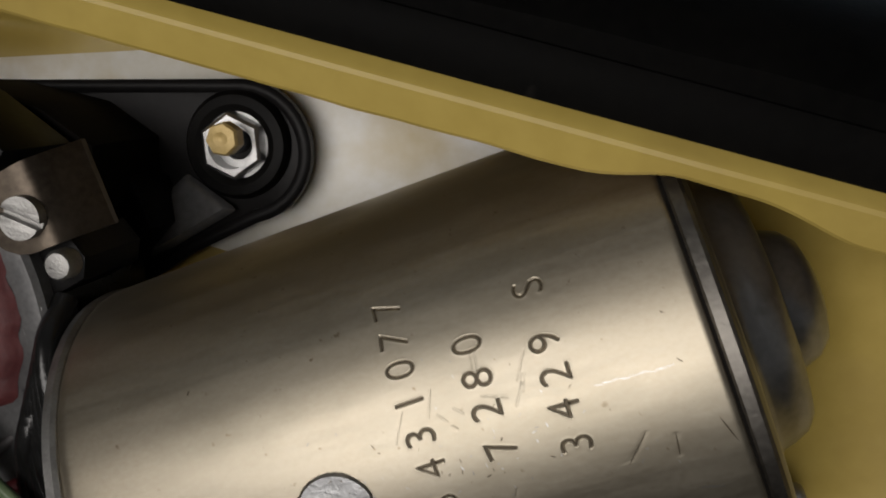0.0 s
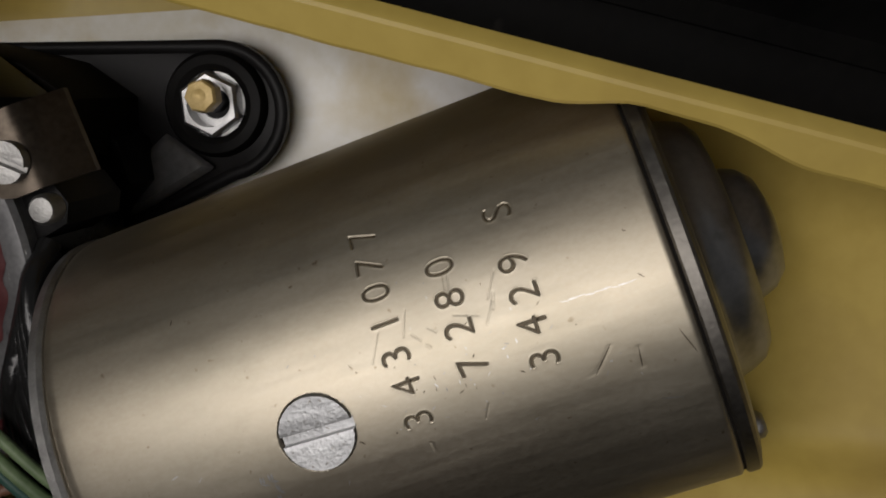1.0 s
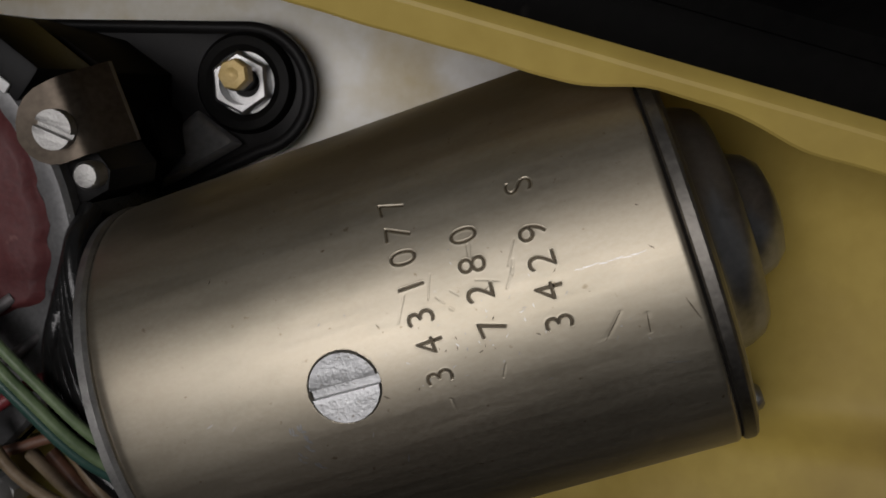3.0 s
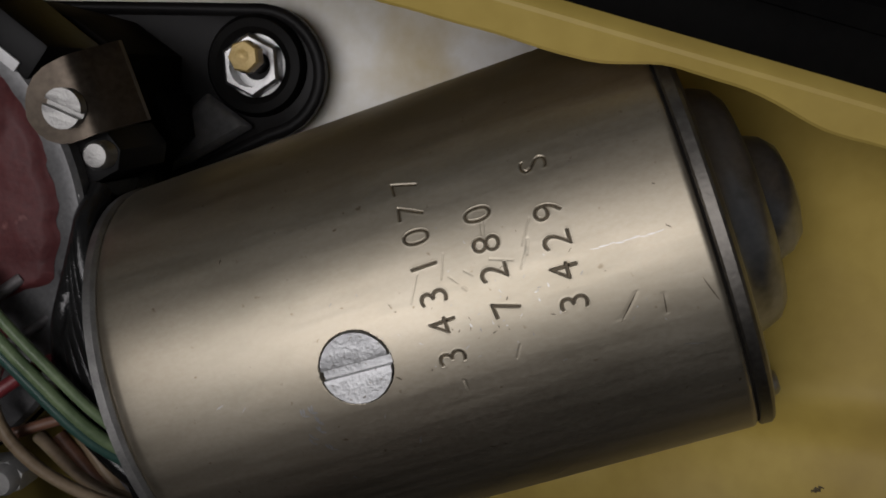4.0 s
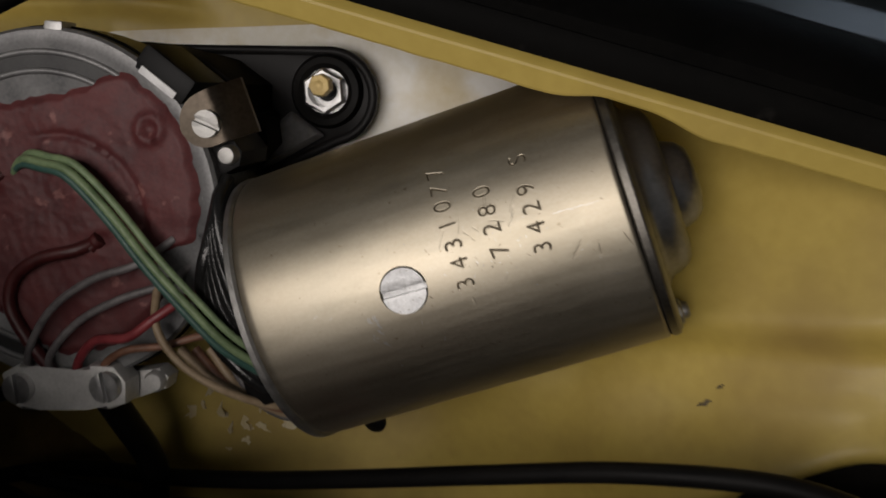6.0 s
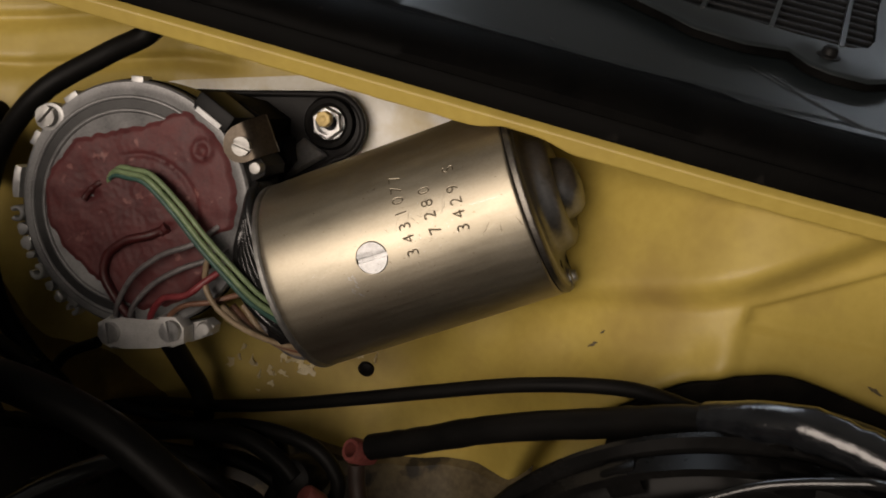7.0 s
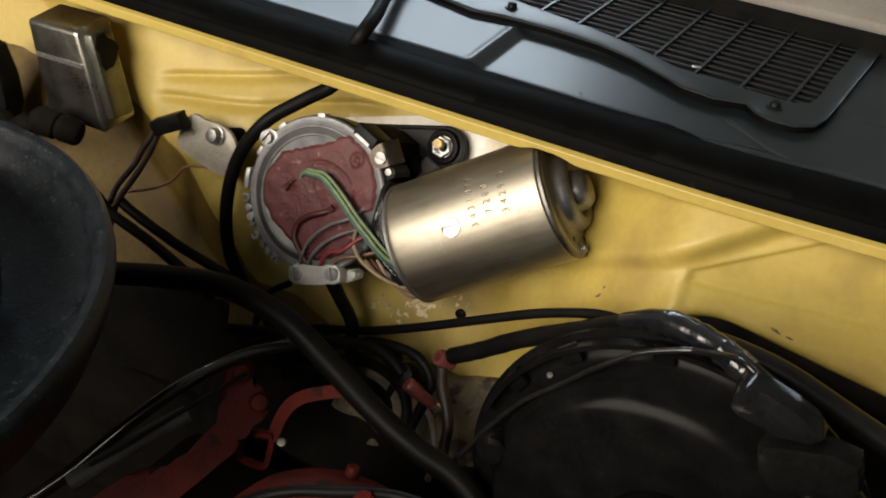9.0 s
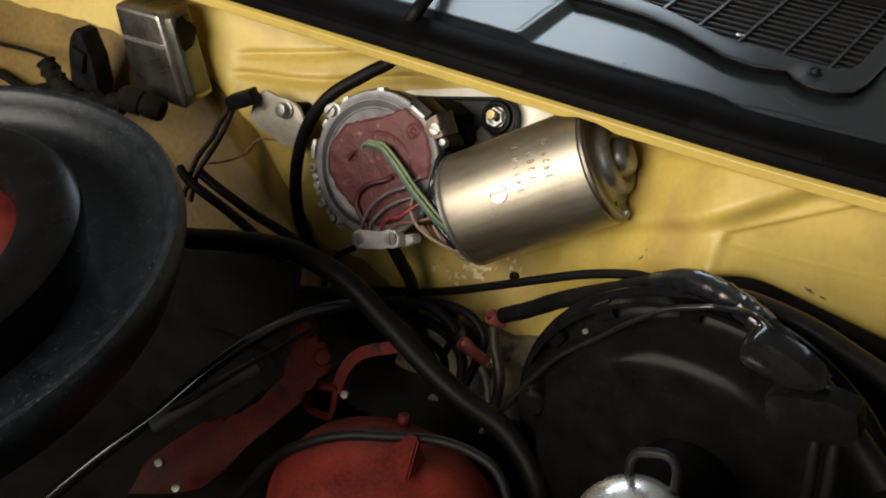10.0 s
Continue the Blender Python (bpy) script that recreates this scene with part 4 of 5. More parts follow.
def wire(name, pts, r, material, parent, label="", per=8, seg=10, wobble=0.0, angle=40):
    return part(name, tube(pts, r, per, seg, wobble), material, parent, label, angle=angle)


G = "green plastic wire"
wire("wire", [(-97, 54, 11), (-89, 58.5, 15), (-81.5, 55.5, 18), (-74.5, 51.0, 20), (-68, 38.6, 21), (-62, 23.2, 22), (-57, 11, 21.5), (-52, -1.8, 19), (-46, -12, 14), (-38, -24, 6)], 1.1, PALEGREEN, motor, "pale green wire looping from the sealant")
LOOP = [(-97, 54, 11), (-89, 58.5, 15), (-81.5, 55.5, 18), (-74.5, 51.0, 20), (-68, 38.6, 21), (-62, 23.2, 22), (-57, 11, 21.5), (-52, -1.8, 19), (-46, -12, 14), (-38, -24, 6)]
wire("wire", [(x - 1.5 - 0.1 * k, y - 0.9 + 0.05 * k, z - 0.8) for k, (x, y, z) in enumerate(LOOP)], 1.1, GREENWIRE, motor, G)
wire("wire", [(x + 1.6 + 0.1 * k, y + 0.9, z - 0.9) for k, (x, y, z) in enumerate(LOOP)], 1.0, PALEGREEN, motor, "pale green plastic wire")
wire("wire", [(-78, 33, 12), (-84, 32.5, 15), (-94, 33.5, 15.5), (-103, 31, 15), (-107.5, 24, 15), (-106, 14, 15), (-104, 6, 14), (-103, -2, 12)], 1.7, SEALDARK, motor, "wire painted over with red sealant")
wire("wire", [(-110, 4, 12), (-107, 11, 16), (-95, 20, 18), (-81, 24, 18), (-68, 24, 17), (-58, 27, 13)], 1.05, GREYWIRE, motor, "grey wire")
wire("wire", [(-105, 2, 13), (-101, 9, 16), (-89, 15, 17), (-76, 17, 16.5), (-64, 17, 14), (-55, 20, 10)], 1.05, GREYWIRE, motor, "grey wire")
wire("wire", [(-98, 0, 13), (-94, 5, 16), (-86, 9, 18), (-76, 7.5, 20), (-67, 10, 19), (-58, 12, 15), (-50, 10, 10)], 1.25, REDWIRE, motor, "red wire")
wire("wire", [(-92, -3, 12), (-88, 2, 15), (-80, 4, 16), (-70, 2, 15), (-60, 1, 12), (-50, -4, 8)], 1.05, BROWNWIRE, motor, "brown wire")
wire("wire", [(-66, 18, 14), (-68, 8, 19), (-66, -2, 19), (-60, -12, 16), (-52, -21, 10), (-43, -28, 2)], 1.1, TANWIRE, motor, "thin tan wire")
for k in range(4):
    wire("wire", [(-70 + 4 * k, -1 - k, 8), (-62 + 2 * k, -12 - 2 * k, 10 - k), (-52, -22 - 2 * k, 6 - 2 * k), (-45, -28 - k, 0 - 2 * k), (-40, -31 - k, -5 - 2 * k)], 1.3, (TANWIRE, BROWNWIRE, TANWIRE, GREYWIRE)[k], motor, "dirty wire running under the can")
for k in range(7):
    wire("wire", [(-41 - 0.5 * k, 37 - 1.2 * k, 8), (-43.5 - 1.0 * k, 31 - 1.6 * k, 14 + 0.3 * k), (-45 - 1.7 * k, 20 - 1.4 * k, 16.5 - 0.3 * k), (-45 - 2.0 * k, 8 - 1.4 * k, 16 - 0.4 * k), (-43.5 - 1.3 * k, -7 - 1.2 * k, 12), (-41 - 0.5 * k, -20 - 1.0 * k, 5)], 2.0, GLOSSRUBBER, motor, "shiny black sleeved wire")
wire("cable", [(-98, -6, 4), (-100, -18, -4), (-102, -34, -12), (-112, -52, -18), (-118, -74, -20)], 4.2, RUBBER, motor, "black cable leaving the clamp")

# flat black strip behind the bulb, added as the shade in the cowl groove
bm = bmesh.new()
rows = []
for x in np.linspace(-460, 122, 120):
    far = 37 + 0.8 * noise.noise(Vector((x * 0.03, 5, 5))) - 17 * smooth(84, 122, x)
    rows.append([bm.verts.new((x, y, cowl_y(x, y) + h)) for y, h in ((18, 0.6), (20, 1.2), (far - 1.5, 1.0), (far, 0.2), (far, -0.6), (18, -0.6))])
for a, b in zip(rows, rows[1:]):
    for k in range(6):
        bm.faces.new((a[k], a[(k + 1) % 6], b[(k + 1) % 6], b[k]))
bm.faces.new(rows[0])
bm.faces.new(rows[-1])
part("groove_shade", bm, SEALRUBBER, seal, "flat black strip painted as the cowl groove's shade")

# ---- cowl grille ----
grille = tagged(empty("cowl_grille", pose(0, 0, 0)), "black slatted air intake grille on the cowl", "grille")


def cp(x, y, h=0.0):
    return (x, y, cowl_z(y) + 2.2 + h)


front = [(-140, 118), (-110, 102), (-62, 91), (-43, 94), (-11, 95), (21, 92), (43, 86), (67, 75), (78, 69), (97, 67), (113, 71), (120, 64), (128, 61), (141, 61), (150, 67), (154, 78), (157, 104), (161, 140), (166, 186)]
inner = [(-136, 150), (-106, 138), (-60, 122), (-36, 117.5), (1, 111), (26, 106), (51, 97), (65, 91), (77, 88), (91, 89), (105, 87), (116, 86), (124, 86), (135, 86), (142, 90), (145, 99), (147, 126), (150, 150), (153, 180)]
bm = bmesh.new()
low = bmesh.new()
rings, under = [], []
for (a, b), (c, d) in zip(front, inner):
    rings.append([bm.verts.new(cp(a, b, 0.5)), bm.verts.new(cp(a, b + 0.4, 1.2)), bm.verts.new(cp(a + (c - a) * 0.08, b + (d - b) * 0.08, 1.5)), bm.verts.new(cp(c, d, 1.3)), bm.verts.new(cp(c, d, 0.2))])
    a, b = a + (c - a) * 0.03, b + (d - b) * 0.03
    under.append([low.verts.new(cp(a, b, -2.8)), low.verts.new(cp(a, b, 0.4)), low.verts.new(cp(c, d, 0.1)), low.verts.new(cp(c, d, -2.8))])
for a, b in zip(rings, rings[1:]):
    for k in range(5):
        bm.faces.new((a[k], a[(k + 1) % 5], b[(k + 1) % 5], b[k]))
for a, b in zip(under, under[1:]):
    for k in range(4):
        low.faces.new((a[k], a[(k + 1) % 4], b[(k + 1) % 4], b[k]))
for m2, r in ((bm, rings), (low, under)):
    m2.faces.new(r[0])
    m2.faces.new(r[-1])
part("frame", bm, COWLPAINT, grille, "black frame edge", angle=50)
# the frame's front lip in black, so that it looks shaded
part("lip_shade", low, SEALRUBBER, grille, "black strip painted as the shade under the frame")
bm = slab(bmesh.new(), inner + [(-136, 188)], 0, 0.4)
for v in bm.verts:
    v.co.z += cowl_z(v.co.y) + 0.4
part("backing", bm, DARKBAY, grille, "dark opening")


def front_edge(x):
    for (a, b), (c, d) in zip(inner, inner[1:]):
        if a <= x <= c and c > a:
            return b + (d - b) * (x - a) / (c - a)
    return 100


for k in range(14):
    y = 91 + 7.0 * k
    x0 = next((x for x in np.arange(-134, 150, 2.0) if front_edge(x) < y - 1), None)
    if x0 is None:
        continue
    x1 = 143 + 10 * min(1, (y - 91) / 80)
    bm = box(bmesh.new(), (x0, -1.0, -0.5), (x1, 1.0, 0.5), pose(0, y, cowl_z(y) + 2.2, 6), 0.3)
    part("slat", bm, SLATPLASTIC, grille)
for k in range(10):
    x = 132 - 26.4 * k
    y0 = front_edge(x) - 1
    bm = bmesh.new()
    v = [bm.verts.new((x + (y - y0) * 0.095 + s, y, cowl_z(y) + h)) for y in (y0, 184) for s, h in ((-0.9, 1.6), (0.9, 1.6), (0.9, 3.9), (-0.9, 3.9))]
    for q in ((0, 1, 2, 3), (4, 5, 6, 7), (0, 1, 5, 4), (1, 2, 6, 5), (2, 3, 7, 6), (3, 0, 4, 7)):
        bm.faces.new([v[i] for i in q])
    part("bar", bm, COWLPAINT, grille)
for x, y in ((127.2, 75), (-43, 108)):
    bm = lathe(bmesh.new(), [(0, 2.4), (4.6, 2.4), (4.6, 3.6), (3.0, 4.0), (2.8, 6.0), (2.0, 6.8), (0, 6.9)], 20, pose(x, y, cowl_z(y)))
    part("grille_bolt", bm, PLASTIC, grille)
bm = box(bmesh.new(), (-2.6, -1.6, 0), (2.6, 1.6, 0.8), pose(78, 96, cowl_z(96) + 3.4, 0, 0, 15), 0.3)
part("paint_chip", bm, CAPSILVER, grille, "bright chip on the frame")

for k, (x0, y0, x1, y1) in enumerate(((100, 62, 118, 49), (108, 60, 126, 44), (122, 48, 141, 35), (132, 42, 150, 33), (30, 44, 33, 41))):
    bm = bmesh.new()
    rows = []
    for i in range(7):
        f = i / 6
        x, y = x0 + (x1 - x0) * f, y0 + (y1 - y0) * f
        w = (0.25 + 0.5 * math.sin(math.pi * f)) * (1 + 0.3 * math.sin(9 * f + k))
        rows.append([bm.verts.new((x - s * w * 0.6, y - s * w, cowl_y(x, y) + 0.12)) for s in (-1, 1)])
    for a, b in zip(rows, rows[1:]):
        bm.faces.new((a[0], a[1], b[1], b[0]))
    tagged(part("trim_scuff", bm, SLEEVE), "pale scuff in the cowl paint", "scuff", kind="structure")

# windscreen, its rubber and a beige panel added as the reflection at its foot
bm = sweep(bmesh.new(), spline([(-460, 190, cowl_z(190)), (0, 190, cowl_z(190)), (420, 190, cowl_z(190))], 20), [(-9, -6), (11, -6), (13, 6), (9, 11), (1, 9), (-7, 3)])
tagged(part("trim_windscreen_rubber", bm, RUBBER), "black rubber round the windscreen", "seal", kind="structure")
bm = bmesh.new()
rows = []
for x in np.linspace(-460, 420, 45):
    e = 203 + 0.05 * max(0, x)
    rows.append([bm.verts.new((x, e + d, z)) for d, z in ((0, 103), (0.6, 107.5), (2.5, 109.5), (60, 123), (150, 143), (150, 137), (4, 103))])
for p, q in zip(rows, rows[1:]):
    for k in range(7):
        bm.faces.new((p[k], p[(k + 1) % 7], q[(k + 1) % 7], q[k]))
tagged(part("trim_pane_reflection", bm, PANEREFLECT), "pale beige panel painted as the reflection in the windscreen", "car body", kind="structure")
bm = box(bmesh.new(), (-460, -2.5, 0), (420, 2.5, 500), pose(0, 300, 126, -50))
pane = tagged(part("window_1", bm, GLASS), "clear laminated windscreen glass", "windscreen", kind="structure")
pane.visible_shadow = False

# ---- hoses, cables and small things on the firewall ----
hose = tagged(part("washer_hose", tube([(-128, 125, 103), (-117, 95, 96), (-103, 55, 92), (-93, 30, 90), (-90, 12, 84), (-98, 12, 70), (-106, 20, 55), (-115, 22, 42), (-127, 12, 33), (-145, -2, 17), (-160, -8, -10), (-164, -13, -42), (-157, -18, -71), (-140, -22, -90), (-118, -26, -104), (-105, -30, -140)], 4.2, 8, 14), RUBBER),
              "black rubber hose looping from the cowl down round the gearbox", "hose")
bm = lathe(bmesh.new(), [(0, 0), (3.4, 0), (3.4, 1.4), (2.2, 2.2), (0, 2.2)], 18, pose(-7.2, relief(-7.2, -72.6), -72.6, 90))
tagged(part("grommet_plug", bm, RUBBER), "small black plug in the firewall", "plug")

# pale chips in the paint under the can
rnd = random.Random(5)
for cx, cz, count in ((-60, -85, 6), (-50, -91, 5), (-41, -80, 9), (-34, -79, 12), (-26, -75, 7), (-13, -66, 4)):
    for k in range(count):
        x, z, s = cx + rnd.gauss(0, 3.2), cz + rnd.gauss(0, 2.2), rnd.uniform(0.6, 2.4)
        bm = slab(bmesh.new(), blob(0, 0, s * rnd.uniform(1.0, 1.7), s * rnd.uniform(0.5, 1.0), 18, 0.7, k + cx), 0, 0.25, pose(x, relief(x, z) + 0.05, z, 67, 0, rnd.uniform(-60, 60)))
        tagged(part("trim_chip", bm, CHIP), "pale chip in the yellow paint", "paint chip", kind="structure")
for x, z, ln, wide, tilt in ((77, -15, 2.2, 0.45, 50), (79, -9, 1.2, 0.35, 60), (168, 5.6, 3.0, 0.55, -18), (175, 4.0, 2.0, 0.4, -10)):
    bm = bmesh.new()
    a, steps = math.radians(tilt), 9
    strip = []
    for k in range(steps):
        u = 2 * k / (steps - 1) - 1
        w = wide * (1 - u * u) * (0.6 + 0.8 * abs(noise.noise(Vector((x, k * 0.9, z))))) + 0.08
        bend = 0.5 * noise.noise(Vector((k * 0.7, z, x)))
        ends = [(x + ln * u * math.cos(a) - (v + bend) * math.sin(a), z + ln * u * math.sin(a) + (v + bend) * math.cos(a)) for v in (-w, 0, w)]
        strip.append([bm.verts.new((p, relief(p, q) - o, q)) for (p, q), o in zip(ends, (0.05, 0.3, 0.05))])
    for p, q in zip(strip, strip[1:]):
        for k in range(2):
            bm.faces.new((p[k], p[k + 1], q[k + 1], q[k]))
    tagged(part("trim_crack", bm, GRIME), "dark crack in the yellow paint", "paint chip", kind="structure")

# earth plate with a bolt
plate = tagged(empty("earth_plate"), "pale zinc plate bolted to the firewall", "bracket")
outline = [(q.x, q.y) for q in spline([(-204, -9, 0), (-201, 3, 0), (-196, 8.5, 0), (-186, 7, 0), (-174, 6.5, 0), (-165, 1, 0), (-161, -10, 0), (-164, -20, 0), (-171, -22.5, 0), (-181, -20, 0), (-193, -16.5, 0), (-202, -13, 0)], 4)]
bm = slab(bmesh.new(), outline, 0, 2.0, Matrix(((1, 0, 0, 0), (0.10, 0.30, -1, 13), (0, 1, 0, 0), (0, 0, 0, 1))), bevel=0.5)
part("plate", bm, ZINCPLATE, plate, "pale zinc plate")
bm = lathe(bmesh.new(), [(0, 0), (6.2, 0), (6.2, 1.0), (4.8, 1.2), (4.8, 5.0), (4.2, 5.8), (2.0, 6.2), (0, 6.2)], 24, pose(-177, -6.5, 0.2, 74, 0, -6))
part("bolt", bm, NUTSTEEL, plate, "zinc bolt head")
bm = lathe(bmesh.new(), [(0, -30), (4.5, -30), (4.5, 0), (0, 0)], 20, pose(-177, -5, 0.2, 74, 0, -6))
part("spacer", bm, DARKBAY, plate, "dark spacer behind the plate")

con = tagged(empty("wire_connector"), "black two-wire plastic connector on the plate", "connector")
bm = box(bmesh.new(), (-11, -5, -5.0), (11, 5, 5.0), pose(-206, -16, 2.5, 0, -27, 12), 1.2)
body = part("body", bm, PLASTIC, con)
bm = box(bmesh.new(), (-12.5, -3.5, -3.4), (-10, 3.5, 3.4), pose(-206, -16, 2.5, 0, -27, 12), 0.4)
part("collar", bm, PLASTIC, body)
wire("wire", [(-214, -19, -3), (-223, -22, -18), (-228, -25, -30), (-239, -28, -46), (-243, -32, -58), (-246, -38, -76)], 1.9, DARKWIRE, con)
wire("wire", [(-212, -20, -6), (-217, -22, -18), (-223, -25, -31), (-231, -28, -45), (-238, -32, -59), (-240, -38, -78)], 1.9, DARKWIRE, con)
wire("wire", [(-166, -6, -24), (-172, -9, -21), (-182, -10, -22), (-197, -12, -26), (-208, -14, -39), (-227, -16, -51), (-250, -20, -59)], 1.0, BROWNWIRE, con, "thin brown wire")
for pts in ([(-250, -36, -56), (-236, -40, -61), (-197, -45, -67), (-164, -50, -74), (-141, -55, -78)], [(-240, -28, -58), (-225, -30, -62), (-186, -35, -68), (-148, -40, -70), (-120, -45, -74)]):
    tagged(part("loom_cable", tube(pts, 3.4), RUBBER), "black cable hanging off the firewall", "cable", group="loom cables")

# tin control box
tin = tagged(empty("control_box"), "zinc-plated tin control box on the firewall", "control box")
TL, TR, BR, BL = Vector((-322, -18, 40)), Vector((-279, -18, 42)), Vector((-259, -18, -21)), Vector((-309, -18, -22))
IN = Vector((4, 25, 7))
bm = bmesh.new()
vs = [bm.verts.new(p) for p in (TL, TR, BR, BL, TL + IN, TR + IN, BR + IN, BL + IN)]
for q in ((0, 1, 2, 3), (7, 6, 5, 4), (0, 4, 5, 1), (1, 5, 6, 2), (2, 6, 7, 3), (3, 7, 4, 0)):
    bm.faces.new([vs[k] for k in q])
bmesh.ops.bevel(bm, geom=bm.edges[:], offset=3.0, segments=3, affect="EDGES", profile=0.6)
case = part("case", bm, TINBOX, tin, "zinc-plated tin case")
f0, f1 = TL.lerp(BL, 0.34), TR.lerp(BR, 0.34)
bm = sweep(bmesh.new(), [f0 + Vector((2.5, 0.2, 0)), f1 + Vector((-2.5, 0.2, 0))], [(-0.8, -1.5), (0.8, -1.5), (0.8, 1.5), (-0.8, 1.5)])
part("seam", bm, CAPSILVER, case, "bright folded seam")
SIDE = Matrix.Translation(TR.lerp(BR, 0.5) + IN * 0.52) @ pose(0, 0, 0, 0, -18, 0)
bm = box(bmesh.new(), (-4, -9.5, -28), (5.0, 9.5, 28), SIDE, 4.0)
part("side_cover", bm, TINDARK, tin, "tarnished bulging side")
bm = slab(bmesh.new(), blob(0, 15, 8.5, 11, 18, 0.3, 4), 0, 0.8, SIDE @ pose(4.6, 0, 0, 90, 0, 90), bevel=0.3)
part("smear", bm, RUBBER, tin, "black smear on the side")
bm = lathe(bmesh.new(), [(0, 0), (7.0, 0), (8.4, 2), (8.8, 12), (8.0, 13), (8.0, 15), (9.2, 16), (9.6, 26), (8.2, 30), (5, 33), (0, 34)], 24, pose(-268, -30, -20, 0, -78, 20))
part("boot", bm, DARKBAY, tin, "black rubber cable boot")

# relay plug beside it, and the boots below
plug2 = tagged(empty("relay_plug"), "black plastic relay plug", "connector")
bm = slab(bmesh.new(), [(-356, 2), (-351, -8), (-348, -28), (-353, -40), (-374, -42), (-379, -30), (-377, -8), (-373, 4), (-367, 11), (-360, 10)], -6, 10, Matrix(((1, 0, 0, 0), (0, 0, -1, -10), (0, 1, 0, 0), (0, 0, 0, 1))), bevel=4)
part("body", bm, PLASTIC, plug2)
bm = box(bmesh.new(), (-7, -5, -9), (7, 2, 8), pose(-363, -19, -10, 0, 14, 0), 1.6)
part("cover", bm, PLASTIC, plug2)
bm = tube([(-404, -20, -24), (-392, -22, -34), (-376, -24, -40), (-360, -25, -41), (-345, -26, -38)], 7.5, 6, 14, 0.16)
part("boot", bm, DARKBAY, plug2, "lumpy black rubber boot")
bm = tube([(-345, -27, -37), (-338, -29, -30), (-328, -28, -33), (-318, -30, -27), (-308, -30, -28)], 5.0, 5, 12, 0.30)
part("torn_sleeve", bm, DARKBAY, plug2, "torn rubber sleeve")
for k in range(5):
    bm = box(bmesh.new(), (-4, -3, -3), (4, 3, 3), pose(-342 + 8 * k, -31, -31 + 3 * (k % 2), 20 * k, 35 * k, 15 * k), 1.0)
    part("sleeve_flap", bm, DARKBAY, plug2)
wire("wire", [(-510, -6, -34), (-473, -10, -30), (-435, -12, -25), (-405, -16, -23), (-384, -22, -30)], 1.7, RUBBER, plug2)
wire("wire", [(-520, -8, -62), (-480, -14, -54), (-440, -18, -56), (-410, -20, -46), (-396, -22, -38)], 3.4, RUBBER, plug2, wobble=0.15)

# ---- air cleaner dish ----
AIR = Matrix.Translation((-0.1950, -0.2845, 0.0190)) @ Vector((-0.0151, -0.1730, 0.9848)).to_track_quat("Z", "Y").to_matrix().to_4x4()
dish = tagged(empty("air_cleaner", AIR), "large round black air cleaner with a red centre", "air cleaner")
bm = lathe(bmesh.new(), [(100, -22), (118, -21), (132, -18), (138, -13), (140.5, -7), (142, -2), (144.5, 0.6), (147, 0.6), (149, -2), (149.4, -8), (147, -16), (140, -30), (128, -40), (0, -42), (0, -30), (98, -26)], 128, None)
pan = part("pan", bm, DISHPAINT, dish, "blue-black crackle painted pan", angle=50)
bm = lathe(bmesh.new(), [(73, 1), (75, 5), (80, 6.8), (100, 6.6), (103, 4.6), (103.5, 0), (100, -22), (73, -22)], 96, None, closed=True)
part("lid", bm, DRUMPAINT, dish, "flat black lid")
bm = lathe(bmesh.new(), [(0, -1), (40, -2), (66, -3.5), (73.4, -6), (73.4, -20), (0, -20)], 64)
part("centre", bm, REDPAINT, dish, "red centre boss")

# ---- engine ----
engine = tagged(empty("engine"), "red painted engine with its rounded cover in the dark bay", "engine")
bm = lathe(bmesh.new(), [(0, 22), (20, 21), (36, 16), (50, 4), (58, -14), (62, -40), (64, -150), (0, -150)], 64, pose(34, -178, -88, 12, 8, 0) @ Matrix.Diagonal((1.15, 0.9, 1.0, 1)))
cover2 = part("cover", bm, REDPAINT, engine, "red painted rounded cover", angle=60)
bm = bmesh.new()
v = [bm.verts.new(p) for p in ((-10, -22, -12), (6, -12, -22), (7, 5, -20), (-4, 5, -20), (0, -2, 0), (4, 0, -2))]
for q in ((0, 1, 5, 4), (1, 2, 5), (2, 3, 4, 5), (3, 0, 4), (3, 2, 1, 0)):
    bm.faces.new([v[k] for k in q])
bmesh.ops.bevel(bm, geom=bm.edges[:], offset=0.9, segments=2, affect="EDGES")
bmesh.ops.transform(bm, matrix=pose(38, -169, -42), verts=bm.verts[:])
part("fin", bm, REDPAINT, cover2)
bm = lathe(bmesh.new(), [(0, 0), (3.4, 0), (3.4, 4), (2.6, 5), (0, 5.2)], 16, pose(16, -143, -69, -20))
part("bolt", bm, REDPAINT, cover2)
bm = tube([(-50, -198, -118), (-27, -192, -80), (-8, -187, -62), (8, -180, -54), (27, -172, -50), (40, -166, -48), (52, -162, -47), (68, -162, -45), (83, -164, -48), (95, -170, -66), (104, -180, -110)], 2.6)
part("seal_wire", bm, RUBBER, engine, "black cable arching over the cover")
CAST = Matrix(((0.7497, -0.4288, 0.504, -85), (0.6618, 0.4858, -0.571, -130), (0, 0.7616, 0.648, -100), (0, 0, 0, 1)))
outline = [(-71, -43), (-51, -30), (-32, -20), (-17, -22), (-2, -7), (11, 6), (10.6, 17), (13, 31), (21, 36), (26, 34), (28, 27), (25.4, 22), (30, 21), (35, 15), (35, 5), (29, 0), (21, -4), (19, -12), (10, -19), (-3, -29), (-15, -38), (-40, -60), (-80, -60)]
bm = slab(bmesh.new(), [(q.x, q.y) for q in spline([(x, y, 0) for x, y in outline], 3)], -8, 6, CAST, bevel=3.0)
part("arm", bm, SHADERED, engine, "red cast arm")
